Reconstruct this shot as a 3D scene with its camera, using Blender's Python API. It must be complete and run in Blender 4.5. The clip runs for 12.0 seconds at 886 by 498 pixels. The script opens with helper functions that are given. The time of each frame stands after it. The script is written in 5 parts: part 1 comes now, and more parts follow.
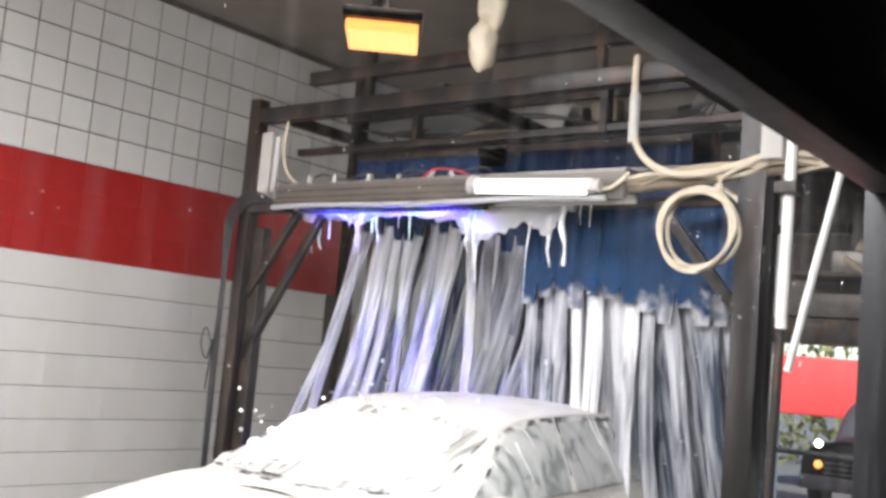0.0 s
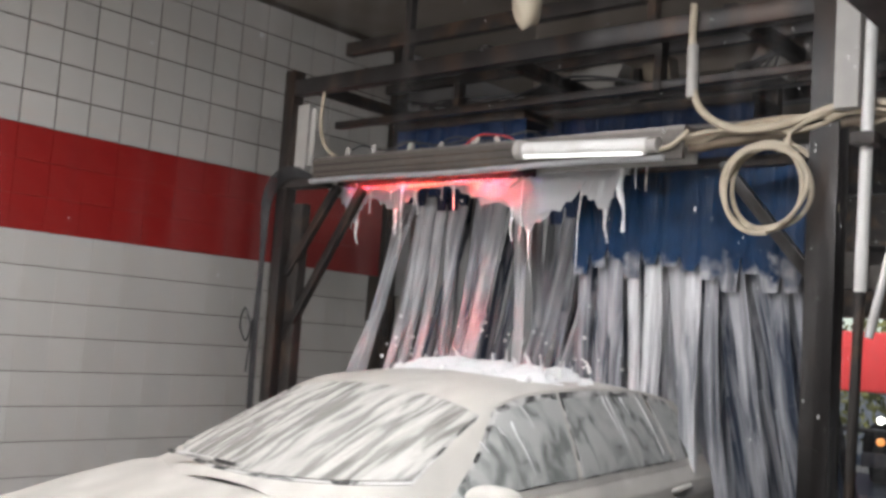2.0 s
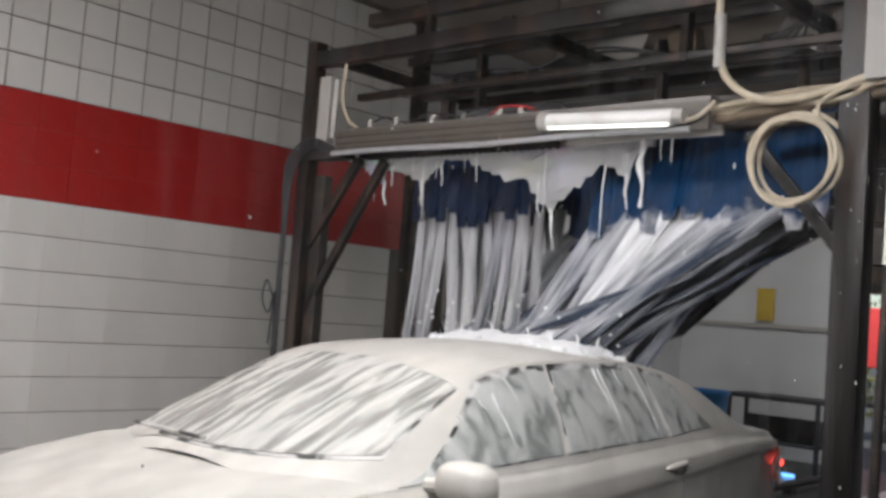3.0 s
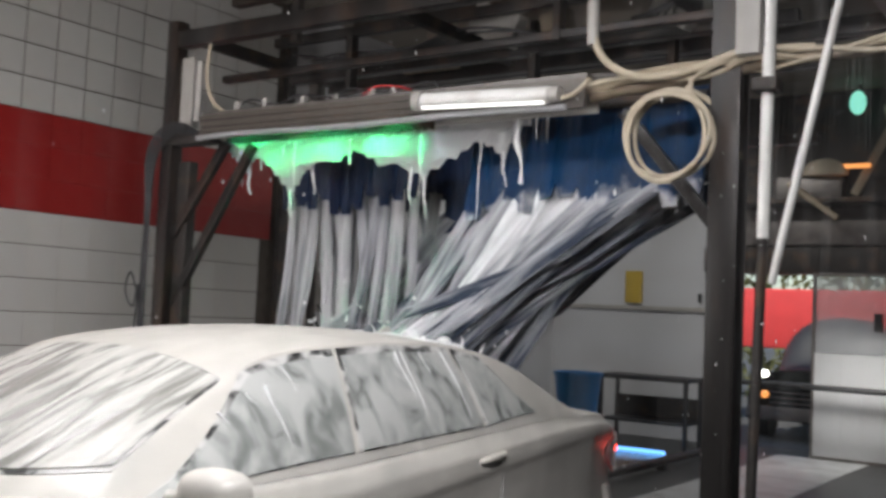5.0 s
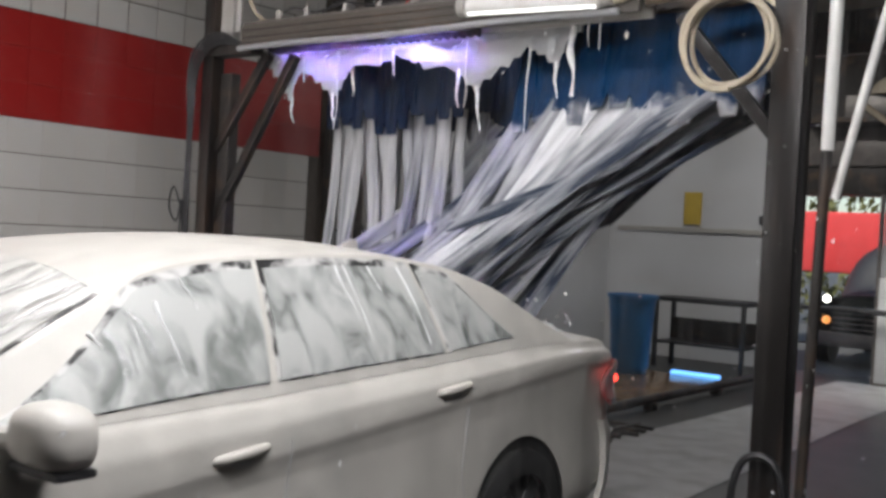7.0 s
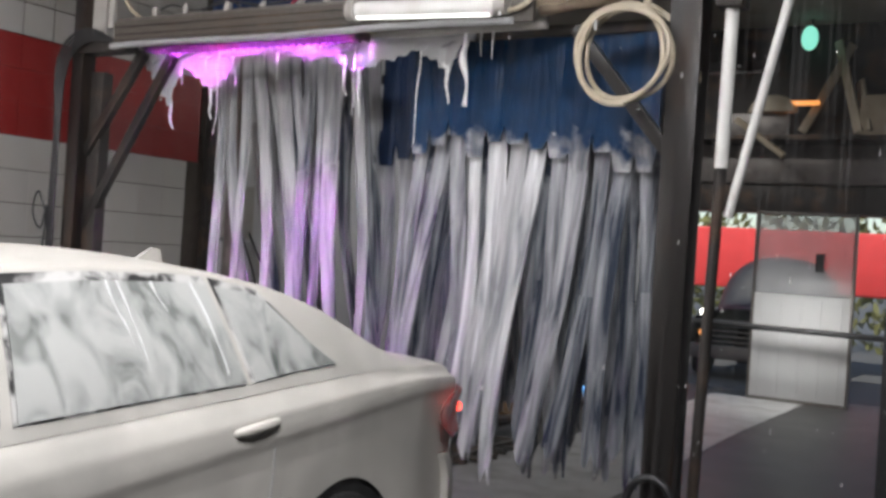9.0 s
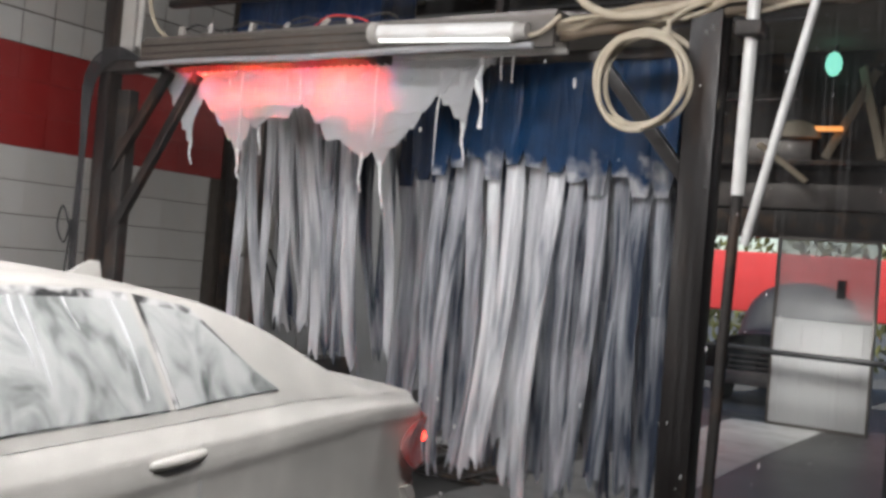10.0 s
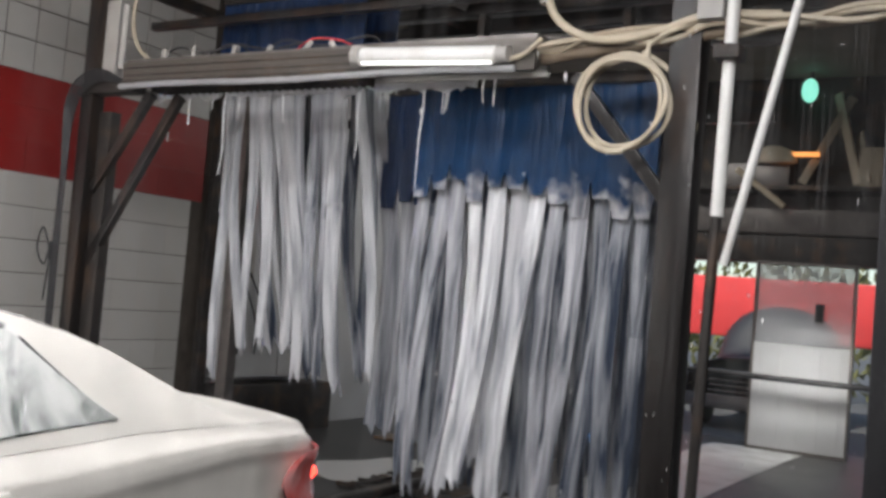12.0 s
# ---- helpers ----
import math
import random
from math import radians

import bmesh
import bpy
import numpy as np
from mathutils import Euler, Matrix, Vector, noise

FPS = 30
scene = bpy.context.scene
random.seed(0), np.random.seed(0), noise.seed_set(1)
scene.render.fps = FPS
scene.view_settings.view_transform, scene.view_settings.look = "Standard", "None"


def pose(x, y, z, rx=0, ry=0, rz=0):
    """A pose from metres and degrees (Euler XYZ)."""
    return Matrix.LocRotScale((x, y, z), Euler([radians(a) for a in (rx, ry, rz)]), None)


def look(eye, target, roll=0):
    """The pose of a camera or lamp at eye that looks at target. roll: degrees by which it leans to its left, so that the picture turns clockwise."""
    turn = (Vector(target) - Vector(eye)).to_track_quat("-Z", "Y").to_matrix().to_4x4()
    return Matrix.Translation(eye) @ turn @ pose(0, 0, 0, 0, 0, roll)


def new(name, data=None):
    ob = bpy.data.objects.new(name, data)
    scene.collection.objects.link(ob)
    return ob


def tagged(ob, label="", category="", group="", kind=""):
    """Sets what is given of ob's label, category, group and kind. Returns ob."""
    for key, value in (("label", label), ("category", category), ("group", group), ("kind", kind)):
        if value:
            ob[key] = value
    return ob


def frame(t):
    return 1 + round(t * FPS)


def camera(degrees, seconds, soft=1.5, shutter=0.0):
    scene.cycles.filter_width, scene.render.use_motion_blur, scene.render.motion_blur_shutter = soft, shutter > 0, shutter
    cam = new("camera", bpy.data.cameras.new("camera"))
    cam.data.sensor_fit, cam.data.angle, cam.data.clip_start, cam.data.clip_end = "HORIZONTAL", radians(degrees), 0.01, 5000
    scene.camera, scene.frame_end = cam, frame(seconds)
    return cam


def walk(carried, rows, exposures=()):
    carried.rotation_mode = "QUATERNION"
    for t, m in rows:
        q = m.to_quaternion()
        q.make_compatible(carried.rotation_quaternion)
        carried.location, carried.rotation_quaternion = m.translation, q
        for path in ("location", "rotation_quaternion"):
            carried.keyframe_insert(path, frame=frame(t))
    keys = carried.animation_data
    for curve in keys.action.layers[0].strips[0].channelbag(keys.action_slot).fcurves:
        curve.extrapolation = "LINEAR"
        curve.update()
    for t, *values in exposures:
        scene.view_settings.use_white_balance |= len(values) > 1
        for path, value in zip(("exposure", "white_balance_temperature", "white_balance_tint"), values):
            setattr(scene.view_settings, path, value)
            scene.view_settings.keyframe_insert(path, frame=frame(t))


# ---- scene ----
# camera, hand-held behind the viewing window of a car wash
cam = camera(46.4, 12.0, soft=3.25, shutter=0.5)
walk(cam, [
    (0, pose(0.371, -0.443, 1.665, 96.07, -5.00, 37.59)),
    (0.5, pose(0.180, -0.256, 1.658, 96.79, -3.93, 37.85)),
    (1, pose(0.114, -0.176, 1.608, 95.88, -2.54, 38.52)),
    (1.5, pose(0.133, -0.145, 1.630, 95.54, -4.34, 39.46)),
    (2, pose(0.147, -0.193, 1.606, 95.12, -3.93, 40.04)),
    (2.5, pose(0.123, -0.173, 1.579, 94.31, -4.13, 41.00)),
    (2.7, pose(0.120, -0.181, 1.593, 93.71, -4.37, 41.60)),
    (4.3, pose(0.103, -0.150, 1.505, 94.16, -3.29, 36.31)),
    (4.5, pose(0.078, -0.154, 1.547, 93.57, -3.17, 36.14)),
    (5, pose(-0.006, -0.073, 1.548, 93.69, -2.54, 34.01)),
    (5.5, pose(-0.037, -0.109, 1.571, 92.97, -1.07, 31.15)),
    (6, pose(0.023, -0.101, 1.581, 92.04, -2.81, 32.23)),
    (6.5, pose(0.052, -0.053, 1.584, 90.39, -4.56, 33.49)),
    (7, pose(-0.055, 0.131, 1.514, 89.28, -3.04, 37.26)),
    (7.5, pose(-0.165, 0.221, 1.533, 90.87, -1.58, 31.79)),
    (7.7, pose(-0.186, 0.251, 1.536, 90.49, -1.62, 31.02)),
    (9.5, pose(-0.192, 0.289, 1.541, 90.28, -4.45, 31.25)),
    (10, pose(-0.155, 0.268, 1.555, 91.06, -4.74, 31.96)),
    (10.5, pose(-0.174, 0.276, 1.535, 90.79, -4.98, 31.70)),
    (11, pose(-0.156, 0.266, 1.546, 90.61, -5.63, 31.18)),
    (11.5, pose(-0.165, 0.256, 1.573, 91.76, -5.54, 30.22)),
    (12, pose(-0.152, 0.249, 1.530, 92.59, -4.76, 30.85)),
], exposures=[(0.0, 1.1), (0.3, 0.85), (0.6, 0.6), (1.0, 0.36), (1.5, 0.18), (2.5, 0.12), (4.5, 0.05), (9.3, 0.17), (10.5, 0.16), (11.0, 0.14), (12.0, 0.28)])

# ---- light ----
world = bpy.data.worlds.new("world")
scene.world = world
world.use_nodes = True
wn = world.node_tree.nodes
sky = wn.new("ShaderNodeTexSky")
sky.sky_type, sky.sun_disc = "NISHITA", False
sky.sun_elevation, sky.sun_rotation = radians(55), radians(199)
world.node_tree.links.new(sky.outputs[0], wn["Background"].inputs[0])
wn["Background"].inputs[1].default_value = 0.15


def area_lamp(name, m, sx, sy, watts, colour):
    d = bpy.data.lights.new(name, "AREA")
    d.shape, d.size, d.size_y, d.energy, d.color = "RECTANGLE", sx, sy, watts, colour
    ob = new(name, d)
    ob.matrix_world = m
    return ob


sun_data = bpy.data.lights.new("sun", "SUN")
sun_data.energy, sun_data.angle, sun_data.color = 4.5, radians(0.6), (1, 0.95, 0.88)
sun_ob = new("sun", sun_data)
sun_ob.matrix_world = look((-12, -4, 34), (-4, 18.5, 0))
# added unseen lamps: one above the lane, others brighten car, walls and entrance
area_lamp("lane_fill", pose(-3.2, 2.2, 4.1, 0, 0, 0), 2.4, 0.35, 86, (1.0, 0.975, 1.0))
area_lamp("window_fill", look((-1.15, 1.8, 3.2), (-3.4, 3.0, 0.2)), 1.4, 0.25, 78, (1.0, 0.975, 1.0))
area_lamp("side_fill", look((-5.3, -0.2, 1.9), (-7.0, 2.9, 0.7)), 0.3, 1.4, 92, (1.0, 0.965, 0.96))
area_lamp("back_fill", pose(-4.5, 11.0, 4.2, 0, 0, 0), 1.6, 0.3, 56, (1.0, 0.98, 0.96))
area_lamp("entrance_fill", look((-2.7, 12.2, 1.25), (-2.8, 12.9, 0.1)), 0.9, 0.2, 10, (1.0, 0.97, 0.93))


# ---- materials ----
def mat(name, colour, rough=0.6, metal=0.0, var=0.15, scale=6.0, bump=0.1, fine=60.0, dirt=None, dirt_amount=0.5, stretch=(1, 1, 1), random_tone=0.0, emit=None, emit_power=0.0, sheen=0.0):
    m = bpy.data.materials.new(name)
    m.use_nodes = True
    n, l = m.node_tree.nodes, m.node_tree.links
    b = n["Principled BSDF"]
    tc = n.new("ShaderNodeTexCoord")
    mp = n.new("ShaderNodeMapping")
    mp.inputs["Scale"].default_value = stretch
    l.new(tc.outputs["Object"], mp.inputs[0])
    big = n.new("ShaderNodeTexNoise")
    big.inputs["Scale"].default_value, big.inputs["Detail"].default_value = scale, 6
    l.new(mp.outputs[0], big.inputs["Vector"])
    small = n.new("ShaderNodeTexNoise")
    small.inputs["Scale"].default_value, small.inputs["Detail"].default_value = fine, 4
    l.new(mp.outputs[0], small.inputs["Vector"])
    add = n.new("ShaderNodeMath")
    add.operation = "MULTIPLY_ADD"
    l.new(small.outputs[0], add.inputs[0])
    add.inputs[1].default_value = 0.35
    l.new(big.outputs[0], add.inputs[2])
    ramp = n.new("ShaderNodeMapRange")
    ramp.inputs[1].default_value, ramp.inputs[2].default_value = 0.4, 0.95
    ramp.inputs[3].default_value, ramp.inputs[4].default_value = 1 - var, 1 + var
    l.new(add.outputs[0], ramp.inputs[0])
    tone = ramp.outputs[0]
    if random_tone:
        info = n.new("ShaderNodeObjectInfo")
        rr = n.new("ShaderNodeMapRange")
        rr.inputs[3].default_value, rr.inputs[4].default_value = 1 - random_tone, 1 + random_tone
        l.new(info.outputs["Random"], rr.inputs[0])
        mu = n.new("ShaderNodeMath")
        mu.operation = "MULTIPLY"
        l.new(tone, mu.inputs[0]), l.new(rr.outputs[0], mu.inputs[1])
        tone = mu.outputs[0]
    base = n.new("ShaderNodeVectorMath")
    base.operation = "SCALE"
    base.inputs[0].default_value = colour
    l.new(tone, base.inputs["Scale"])
    out = base.outputs[0]
    if dirt:
        dn = n.new("ShaderNodeTexNoise")
        dn.inputs["Scale"].default_value, dn.inputs["Detail"].default_value = scale * 0.7, 8
        l.new(mp.outputs[0], dn.inputs["Vector"])
        dr = n.new("ShaderNodeMapRange")
        dr.inputs[1].default_value, dr.inputs[2].default_value = 0.5, 0.72
        dr.inputs[4].default_value = dirt_amount
        l.new(dn.outputs[0], dr.inputs[0])
        mx = n.new("ShaderNodeMix")
        mx.data_type = "RGBA"
        l.new(dr.outputs[0], mx.inputs["Factor"]), l.new(out, mx.inputs[6])
        mx.inputs[7].default_value = (*dirt, 1)
        out = mx.outputs[2]
    l.new(out, b.inputs["Base Color"])
    b.inputs["Roughness"].default_value, b.inputs["Metallic"].default_value = rough, metal
    if sheen:
        b.inputs["Coat Weight"].default_value, b.inputs["Coat Roughness"].default_value = sheen, 0.12
    if bump:
        bp = n.new("ShaderNodeBump")
        bp.inputs["Strength"].default_value, bp.inputs["Distance"].default_value = bump, 0.02
        l.new(add.outputs[0], bp.inputs["Height"]), l.new(bp.outputs[0], b.inputs["Normal"])
    if emit:
        b.inputs["Emission Color"].default_value = (*emit, 1)
        b.inputs["Emission Strength"].default_value = emit_power
    return m


def two_tone(name, a, b_, scale, lo, hi, stretch=(1, 1, 1), rough_a=0.3, rough_b=0.7, bump=0.3, detail=6.0, alpha_b=1.0, distort=0.4):
    """Streaks of colour b over colour a."""
    m = bpy.data.materials.new(name)
    m.use_nodes = True
    n, l = m.node_tree.nodes, m.node_tree.links
    p = n["Principled BSDF"]
    tc, mp = n.new("ShaderNodeTexCoord"), n.new("ShaderNodeMapping")
    mp.inputs["Scale"].default_value = stretch
    l.new(tc.outputs["Object"], mp.inputs[0])
    nz = n.new("ShaderNodeTexNoise")
    nz.inputs["Scale"].default_value, nz.inputs["Detail"].default_value, nz.inputs["Distortion"].default_value = scale, detail, distort
    l.new(mp.outputs[0], nz.inputs["Vector"])
    r = n.new("ShaderNodeMapRange")
    r.inputs[1].default_value, r.inputs[2].default_value = lo, hi
    l.new(nz.outputs[0], r.inputs[0])
    mx = n.new("ShaderNodeMix")
    mx.data_type = "RGBA"
    l.new(r.outputs[0], mx.inputs["Factor"])
    mx.inputs[6].default_value, mx.inputs[7].default_value = (*a, 1), (*b_, 1)
    l.new(mx.outputs[2], p.inputs["Base Color"])
    rr = n.new("ShaderNodeMapRange")
    rr.inputs[3].default_value, rr.inputs[4].default_value = rough_a, rough_b
    l.new(r.outputs[0], rr.inputs[0]), l.new(rr.outputs[0], p.inputs["Roughness"])
    bp = n.new("ShaderNodeBump")
    bp.inputs["Strength"].default_value, bp.inputs["Distance"].default_value = bump, 0.02
    l.new(r.outputs[0], bp.inputs["Height"]), l.new(bp.outputs[0], p.inputs["Normal"])
    return m


M_TILE = mat("glazed_tile", (0.66, 0.64, 0.61), 0.35, var=0.1, scale=3, bump=0.06, fine=30, dirt=(0.42, 0.37, 0.31), dirt_amount=0.35, random_tone=0.05)
M_RED = mat("red_paint", (0.36, 0.014, 0.012), 0.4, var=0.12, scale=4, bump=0.05, dirt=(0.3, 0.03, 0.025), dirt_amount=0.5, random_tone=0.03)
M_GROUT = mat("dark_grout", (0.11, 0.09, 0.075), 0.9, var=0.3, scale=8)
M_FLOOR = mat("wet_concrete", (0.028, 0.027, 0.026), 0.42, var=0.5, scale=2.5, bump=0.25, fine=40, dirt=(0.075, 0.07, 0.068), dirt_amount=0.6)
M_CEIL = mat("stained_ceiling", (0.27, 0.235, 0.2), 0.8, var=0.2, scale=2, bump=0.15, dirt=(0.2, 0.16, 0.12), dirt_amount=0.6)
M_WHITEWALL = mat("white_wall", (0.62, 0.62, 0.63), 0.6, var=0.08, scale=1.5, dirt=(0.4, 0.38, 0.36), dirt_amount=0.4)
M_DARKWALL = mat("dark_partition", (0.022, 0.02, 0.019), 0.9, var=0.2)
M_STEEL = mat("grimy_steel", (0.036, 0.031, 0.028), 0.55, 0.4, var=0.35, scale=7, bump=0.25, dirt=(0.16, 0.09, 0.05), dirt_amount=0.6)
M_POST = mat("wet_dark_steel", (0.016, 0.0135, 0.0125), 0.35, 0.3, var=0.4, scale=7, bump=0.3, dirt=(0.09, 0.05, 0.03), dirt_amount=0.6, stretch=(1, 1, 0.3))
M_GALV = mat("galvanised_steel", (0.17, 0.155, 0.145), 0.42, 0.6, var=0.2, scale=12, bump=0.1, dirt=(0.25, 0.22, 0.2), dirt_amount=0.5)
M_BAR = mat("grimy_bar_paint", (0.1, 0.087, 0.075), 0.45, 0.2, var=0.25, scale=6, bump=0.2, dirt=(0.12, 0.09, 0.07), dirt_amount=0.7, stretch=(0.4, 1, 1))
M_PALE = mat("pale_plastic", (0.42, 0.4, 0.37), 0.45, var=0.12, scale=8, dirt=(0.35, 0.31, 0.27), dirt_amount=0.5)
M_HOSE = mat("cream_hose", (0.5, 0.43, 0.32), 0.45, var=0.15, scale=14, dirt=(0.3, 0.24, 0.16), dirt_amount=0.5)
M_CABLEWRAP = mat("brown_tape", (0.16, 0.12, 0.08), 0.6, var=0.3, scale=12, bump=0.4)


def cloth(name, colour, start, foam=(0.52, 0.52, 0.545), wet=(0.08, 0.088, 0.11), fine=2.0, lo=0.36, hi=0.62):
    """Felt of that colour above, soaked and foam-streaked from start metres down."""
    m = two_tone(name, wet, foam, 6.0, lo, hi, (fine, fine, 0.22), 0.25, 0.5, 0.6)
    n, l = m.node_tree.nodes, m.node_tree.links
    p = n["Principled BSDF"]
    old = p.inputs["Base Color"].links[0].from_socket
    tc, sep = n.new("ShaderNodeTexCoord"), n.new("ShaderNodeSeparateXYZ")
    l.new(tc.outputs["Object"], sep.inputs[0])
    nz = n.new("ShaderNodeTexNoise")
    nz.inputs["Scale"].default_value, nz.inputs["Detail"].default_value = 9.0, 6
    l.new(tc.outputs["Object"], nz.inputs["Vector"])
    info = n.new("ShaderNodeObjectInfo")
    ma = n.new("ShaderNodeMath")
    ma.operation = "MULTIPLY_ADD"
    ma.inputs[1].default_value = 0.5
    l.new(nz.outputs[0], ma.inputs[0]), l.new(sep.outputs[2], ma.inputs[2])
    mb = n.new("ShaderNodeMath")
    mb.operation = "MULTIPLY_ADD"
    mb.inputs[1].default_value = 0.3
    l.new(info.outputs["Random"], mb.inputs[0]), l.new(ma.outputs[0], mb.inputs[2])
    r = n.new("ShaderNodeMapRange")
    r.inputs[1].default_value, r.inputs[2].default_value = 0.3 - start, 0.42 - start
    l.new(mb.outputs[0], r.inputs[0])
    felt = n.new("ShaderNodeMix")
    felt.data_type = "RGBA"
    l.new(nz.outputs[0], felt.inputs["Factor"])
    felt.inputs[6].default_value = (*[v * 0.5 for v in colour], 1)
    felt.inputs[7].default_value = (*[v * 1.6 for v in colour], 1)
    mx = n.new("ShaderNodeMix")
    mx.data_type = "RGBA"
    l.new(r.outputs[0], mx.inputs["Factor"]), l.new(old, mx.inputs[6]), l.new(felt.outputs[2], mx.inputs[7])
    l.new(mx.outputs[2], p.inputs["Base Color"])
    p.inputs["Specular IOR Level"].default_value = 0.22
    return m


M_NAVYTOP = cloth("wet_navy_cloth", (0.005, 0.02, 0.062), 0.62)
M_BLUETOP = cloth("wet_blue_cloth", (0.002, 0.027, 0.08), 0.42)
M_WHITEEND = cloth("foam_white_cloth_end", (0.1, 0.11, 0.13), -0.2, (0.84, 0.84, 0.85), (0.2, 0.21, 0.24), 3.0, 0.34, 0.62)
# grey and navy ends double as the shaded strips of the right rack
M_GREYEND = cloth("soaked_grey_and_shade_end", (0.02, 0.04, 0.08), -0.2, (0.5, 0.5, 0.53), (0.06, 0.07, 0.09), 3.0, 0.36, 0.66)
M_NAVYEND = cloth("soaked_navy_and_shade_end", (0.006, 0.018, 0.045), 0.1, (0.46, 0.47, 0.5), (0.04, 0.052, 0.078), 3.5, 0.4, 0.7)
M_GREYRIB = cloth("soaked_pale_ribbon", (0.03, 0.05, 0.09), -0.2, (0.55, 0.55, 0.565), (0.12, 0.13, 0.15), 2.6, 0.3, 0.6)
M_FOAM = mat("wash_foam", (0.62, 0.62, 0.625), 0.5, var=0.05, scale=9, bump=0.2, fine=30)
nt = M_FOAM.node_tree
tl_ = nt.nodes.new("ShaderNodeBsdfTranslucent")
tl_.inputs[0].default_value = (0.62, 0.62, 0.64, 1)
mix_ = nt.nodes.new("ShaderNodeMixShader")
mix_.inputs[0].default_value = 0.5
nt.links.new(nt.nodes["Principled BSDF"].outputs[0], mix_.inputs[1]), nt.links.new(tl_.outputs[0], mix_.inputs[2])
nt.links.new(mix_.outputs[0], nt.nodes["Material Output"].inputs[0])
M_LUMP = mat("foam_lumps", (0.82, 0.82, 0.82), 0.5, var=0.05, scale=14, bump=0.5, fine=60)
M_PAINT = mat("foam_covered_white_paint", (0.6, 0.573, 0.525), 0.5, var=0.16, scale=7, bump=0.45, fine=20, dirt=(0.46, 0.445, 0.41), dirt_amount=0.8, stretch=(1, 0.6, 0.5), sheen=0.22)
M_WIN = two_tone("foam_streaked_glass", (0.12, 0.135, 0.127), (0.5, 0.505, 0.485), 6.0, 0.26, 0.58, (0.9, 1.3, 0.7), 0.06, 0.5, 0.35, 8.0, distort=1.1)
M_SCREEN = two_tone("foam_streaked_windscreen", (0.27, 0.265, 0.245), (0.63, 0.615, 0.575), 5.0, 0.34, 0.66, (4.0, 0.5, 0.5), 0.08, 0.5, 0.3, 8.0, distort=0.8)
M_TRIM = two_tone("foamy_black_rubber", (0.03, 0.03, 0.03), (0.6, 0.59, 0.57), 9.0, 0.44, 0.56, (1, 1, 1), 0.4, 0.5, 0.2)
M_TYRE = mat("tyre_rubber", (0.018, 0.018, 0.018), 0.7, var=0.3, scale=20)
M_RIM = mat("alloy", (0.35, 0.35, 0.36), 0.3, 0.9, var=0.15)
M_TAIL = mat("red_lens", (0.5, 0.03, 0.025), 0.15, var=0.1, bump=0.0, sheen=0.8, dirt=(0.62, 0.5, 0.48), dirt_amount=0.7)
M_TAILGLOW = mat("tail_bulb", (0.6, 0.02, 0.02), 0.3, emit=(1, 0.05, 0.03), emit_power=5.0)
M_BLACK = mat("black_plastic", (0.02, 0.02, 0.022), 0.45, var=0.3)
M_CURB = mat("white_guide_curb", (0.5, 0.5, 0.5), 0.4, var=0.2, scale=5, dirt=(0.2, 0.19, 0.18), dirt_amount=0.7)
M_TUBE = mat("lit_tube", (0.85, 0.85, 0.85), 0.35, var=0.03, bump=0.0, emit=(1, 0.97, 0.92), emit_power=1.2)
M_TUBEWHITE = mat("white_pipe_plastic", (0.78, 0.77, 0.74), 0.25, var=0.08, scale=10, bump=0.04, dirt=(0.5, 0.45, 0.4), dirt_amount=0.4)
M_PANE = bpy.data.materials.new("window_glass")
M_PANE.use_nodes = True
pn, pl = M_PANE.node_tree.nodes, M_PANE.node_tree.links
see, shine, both = pn.new("ShaderNodeBsdfTransparent"), pn.new("ShaderNodeBsdfGlossy"), pn.new("ShaderNodeMixShader")
see.inputs[0].default_value = (0.97, 0.98, 0.98, 1)
shine.inputs["Roughness"].default_value = 0.03
both.inputs[0].default_value = 0.015
pl.new(see.outputs[0], both.inputs[1]), pl.new(shine.outputs[0], both.inputs[2])
# dried streaks running down the wet glass
ptc, pmp, pnz, prg, pdf, pmx = pn.new("ShaderNodeTexCoord"), pn.new("ShaderNodeMapping"), pn.new("ShaderNodeTexNoise"), pn.new("ShaderNodeMapRange"), pn.new("ShaderNodeBsdfTranslucent"), pn.new("ShaderNodeMixShader")
pmp.inputs["Scale"].default_value = (1, 26, 1.6)
pnz.inputs["Scale"].default_value, pnz.inputs["Detail"].default_value = 2.0, 5
prg.inputs[1].default_value, prg.inputs[2].default_value, prg.inputs[3].default_value, prg.inputs[4].default_value = 0.5, 0.8, 0.0025, 0.05
pdf.inputs[0].default_value = (0.8, 0.8, 0.8, 1)
pl.new(ptc.outputs["Object"], pmp.inputs[0]), pl.new(pmp.outputs[0], pnz.inputs["Vector"]), pl.new(pnz.outputs[0], prg.inputs[0])
pl.new(prg.outputs[0], pmx.inputs[0]), pl.new(both.outputs[0], pmx.inputs[1]), pl.new(pdf.outputs[0], pmx.inputs[2])
pl.new(pmx.outputs[0], pn["Material Output"].inputs[0])
M_SPECK = bpy.data.materials.new("foam_speck")
M_SPECK.use_nodes = True
speck = M_SPECK.node_tree.nodes.new("ShaderNodeBsdfTranslucent")
speck.inputs[0].default_value = (0.9, 0.9, 0.9, 1)
M_SPECK.node_tree.links.new(speck.outputs[0], M_SPECK.node_tree.nodes["Material Output"].inputs[0])
M_HAZE = bpy.data.materials.new("hazy_plastic")
M_HAZE.use_nodes = True
hn, hl = M_HAZE.node_tree.nodes, M_HAZE.node_tree.links
hsee, hmix, hnz, hrg = hn.new("ShaderNodeBsdfTransparent"), hn.new("ShaderNodeMixShader"), hn.new("ShaderNodeTexNoise"), hn.new("ShaderNodeMapRange")
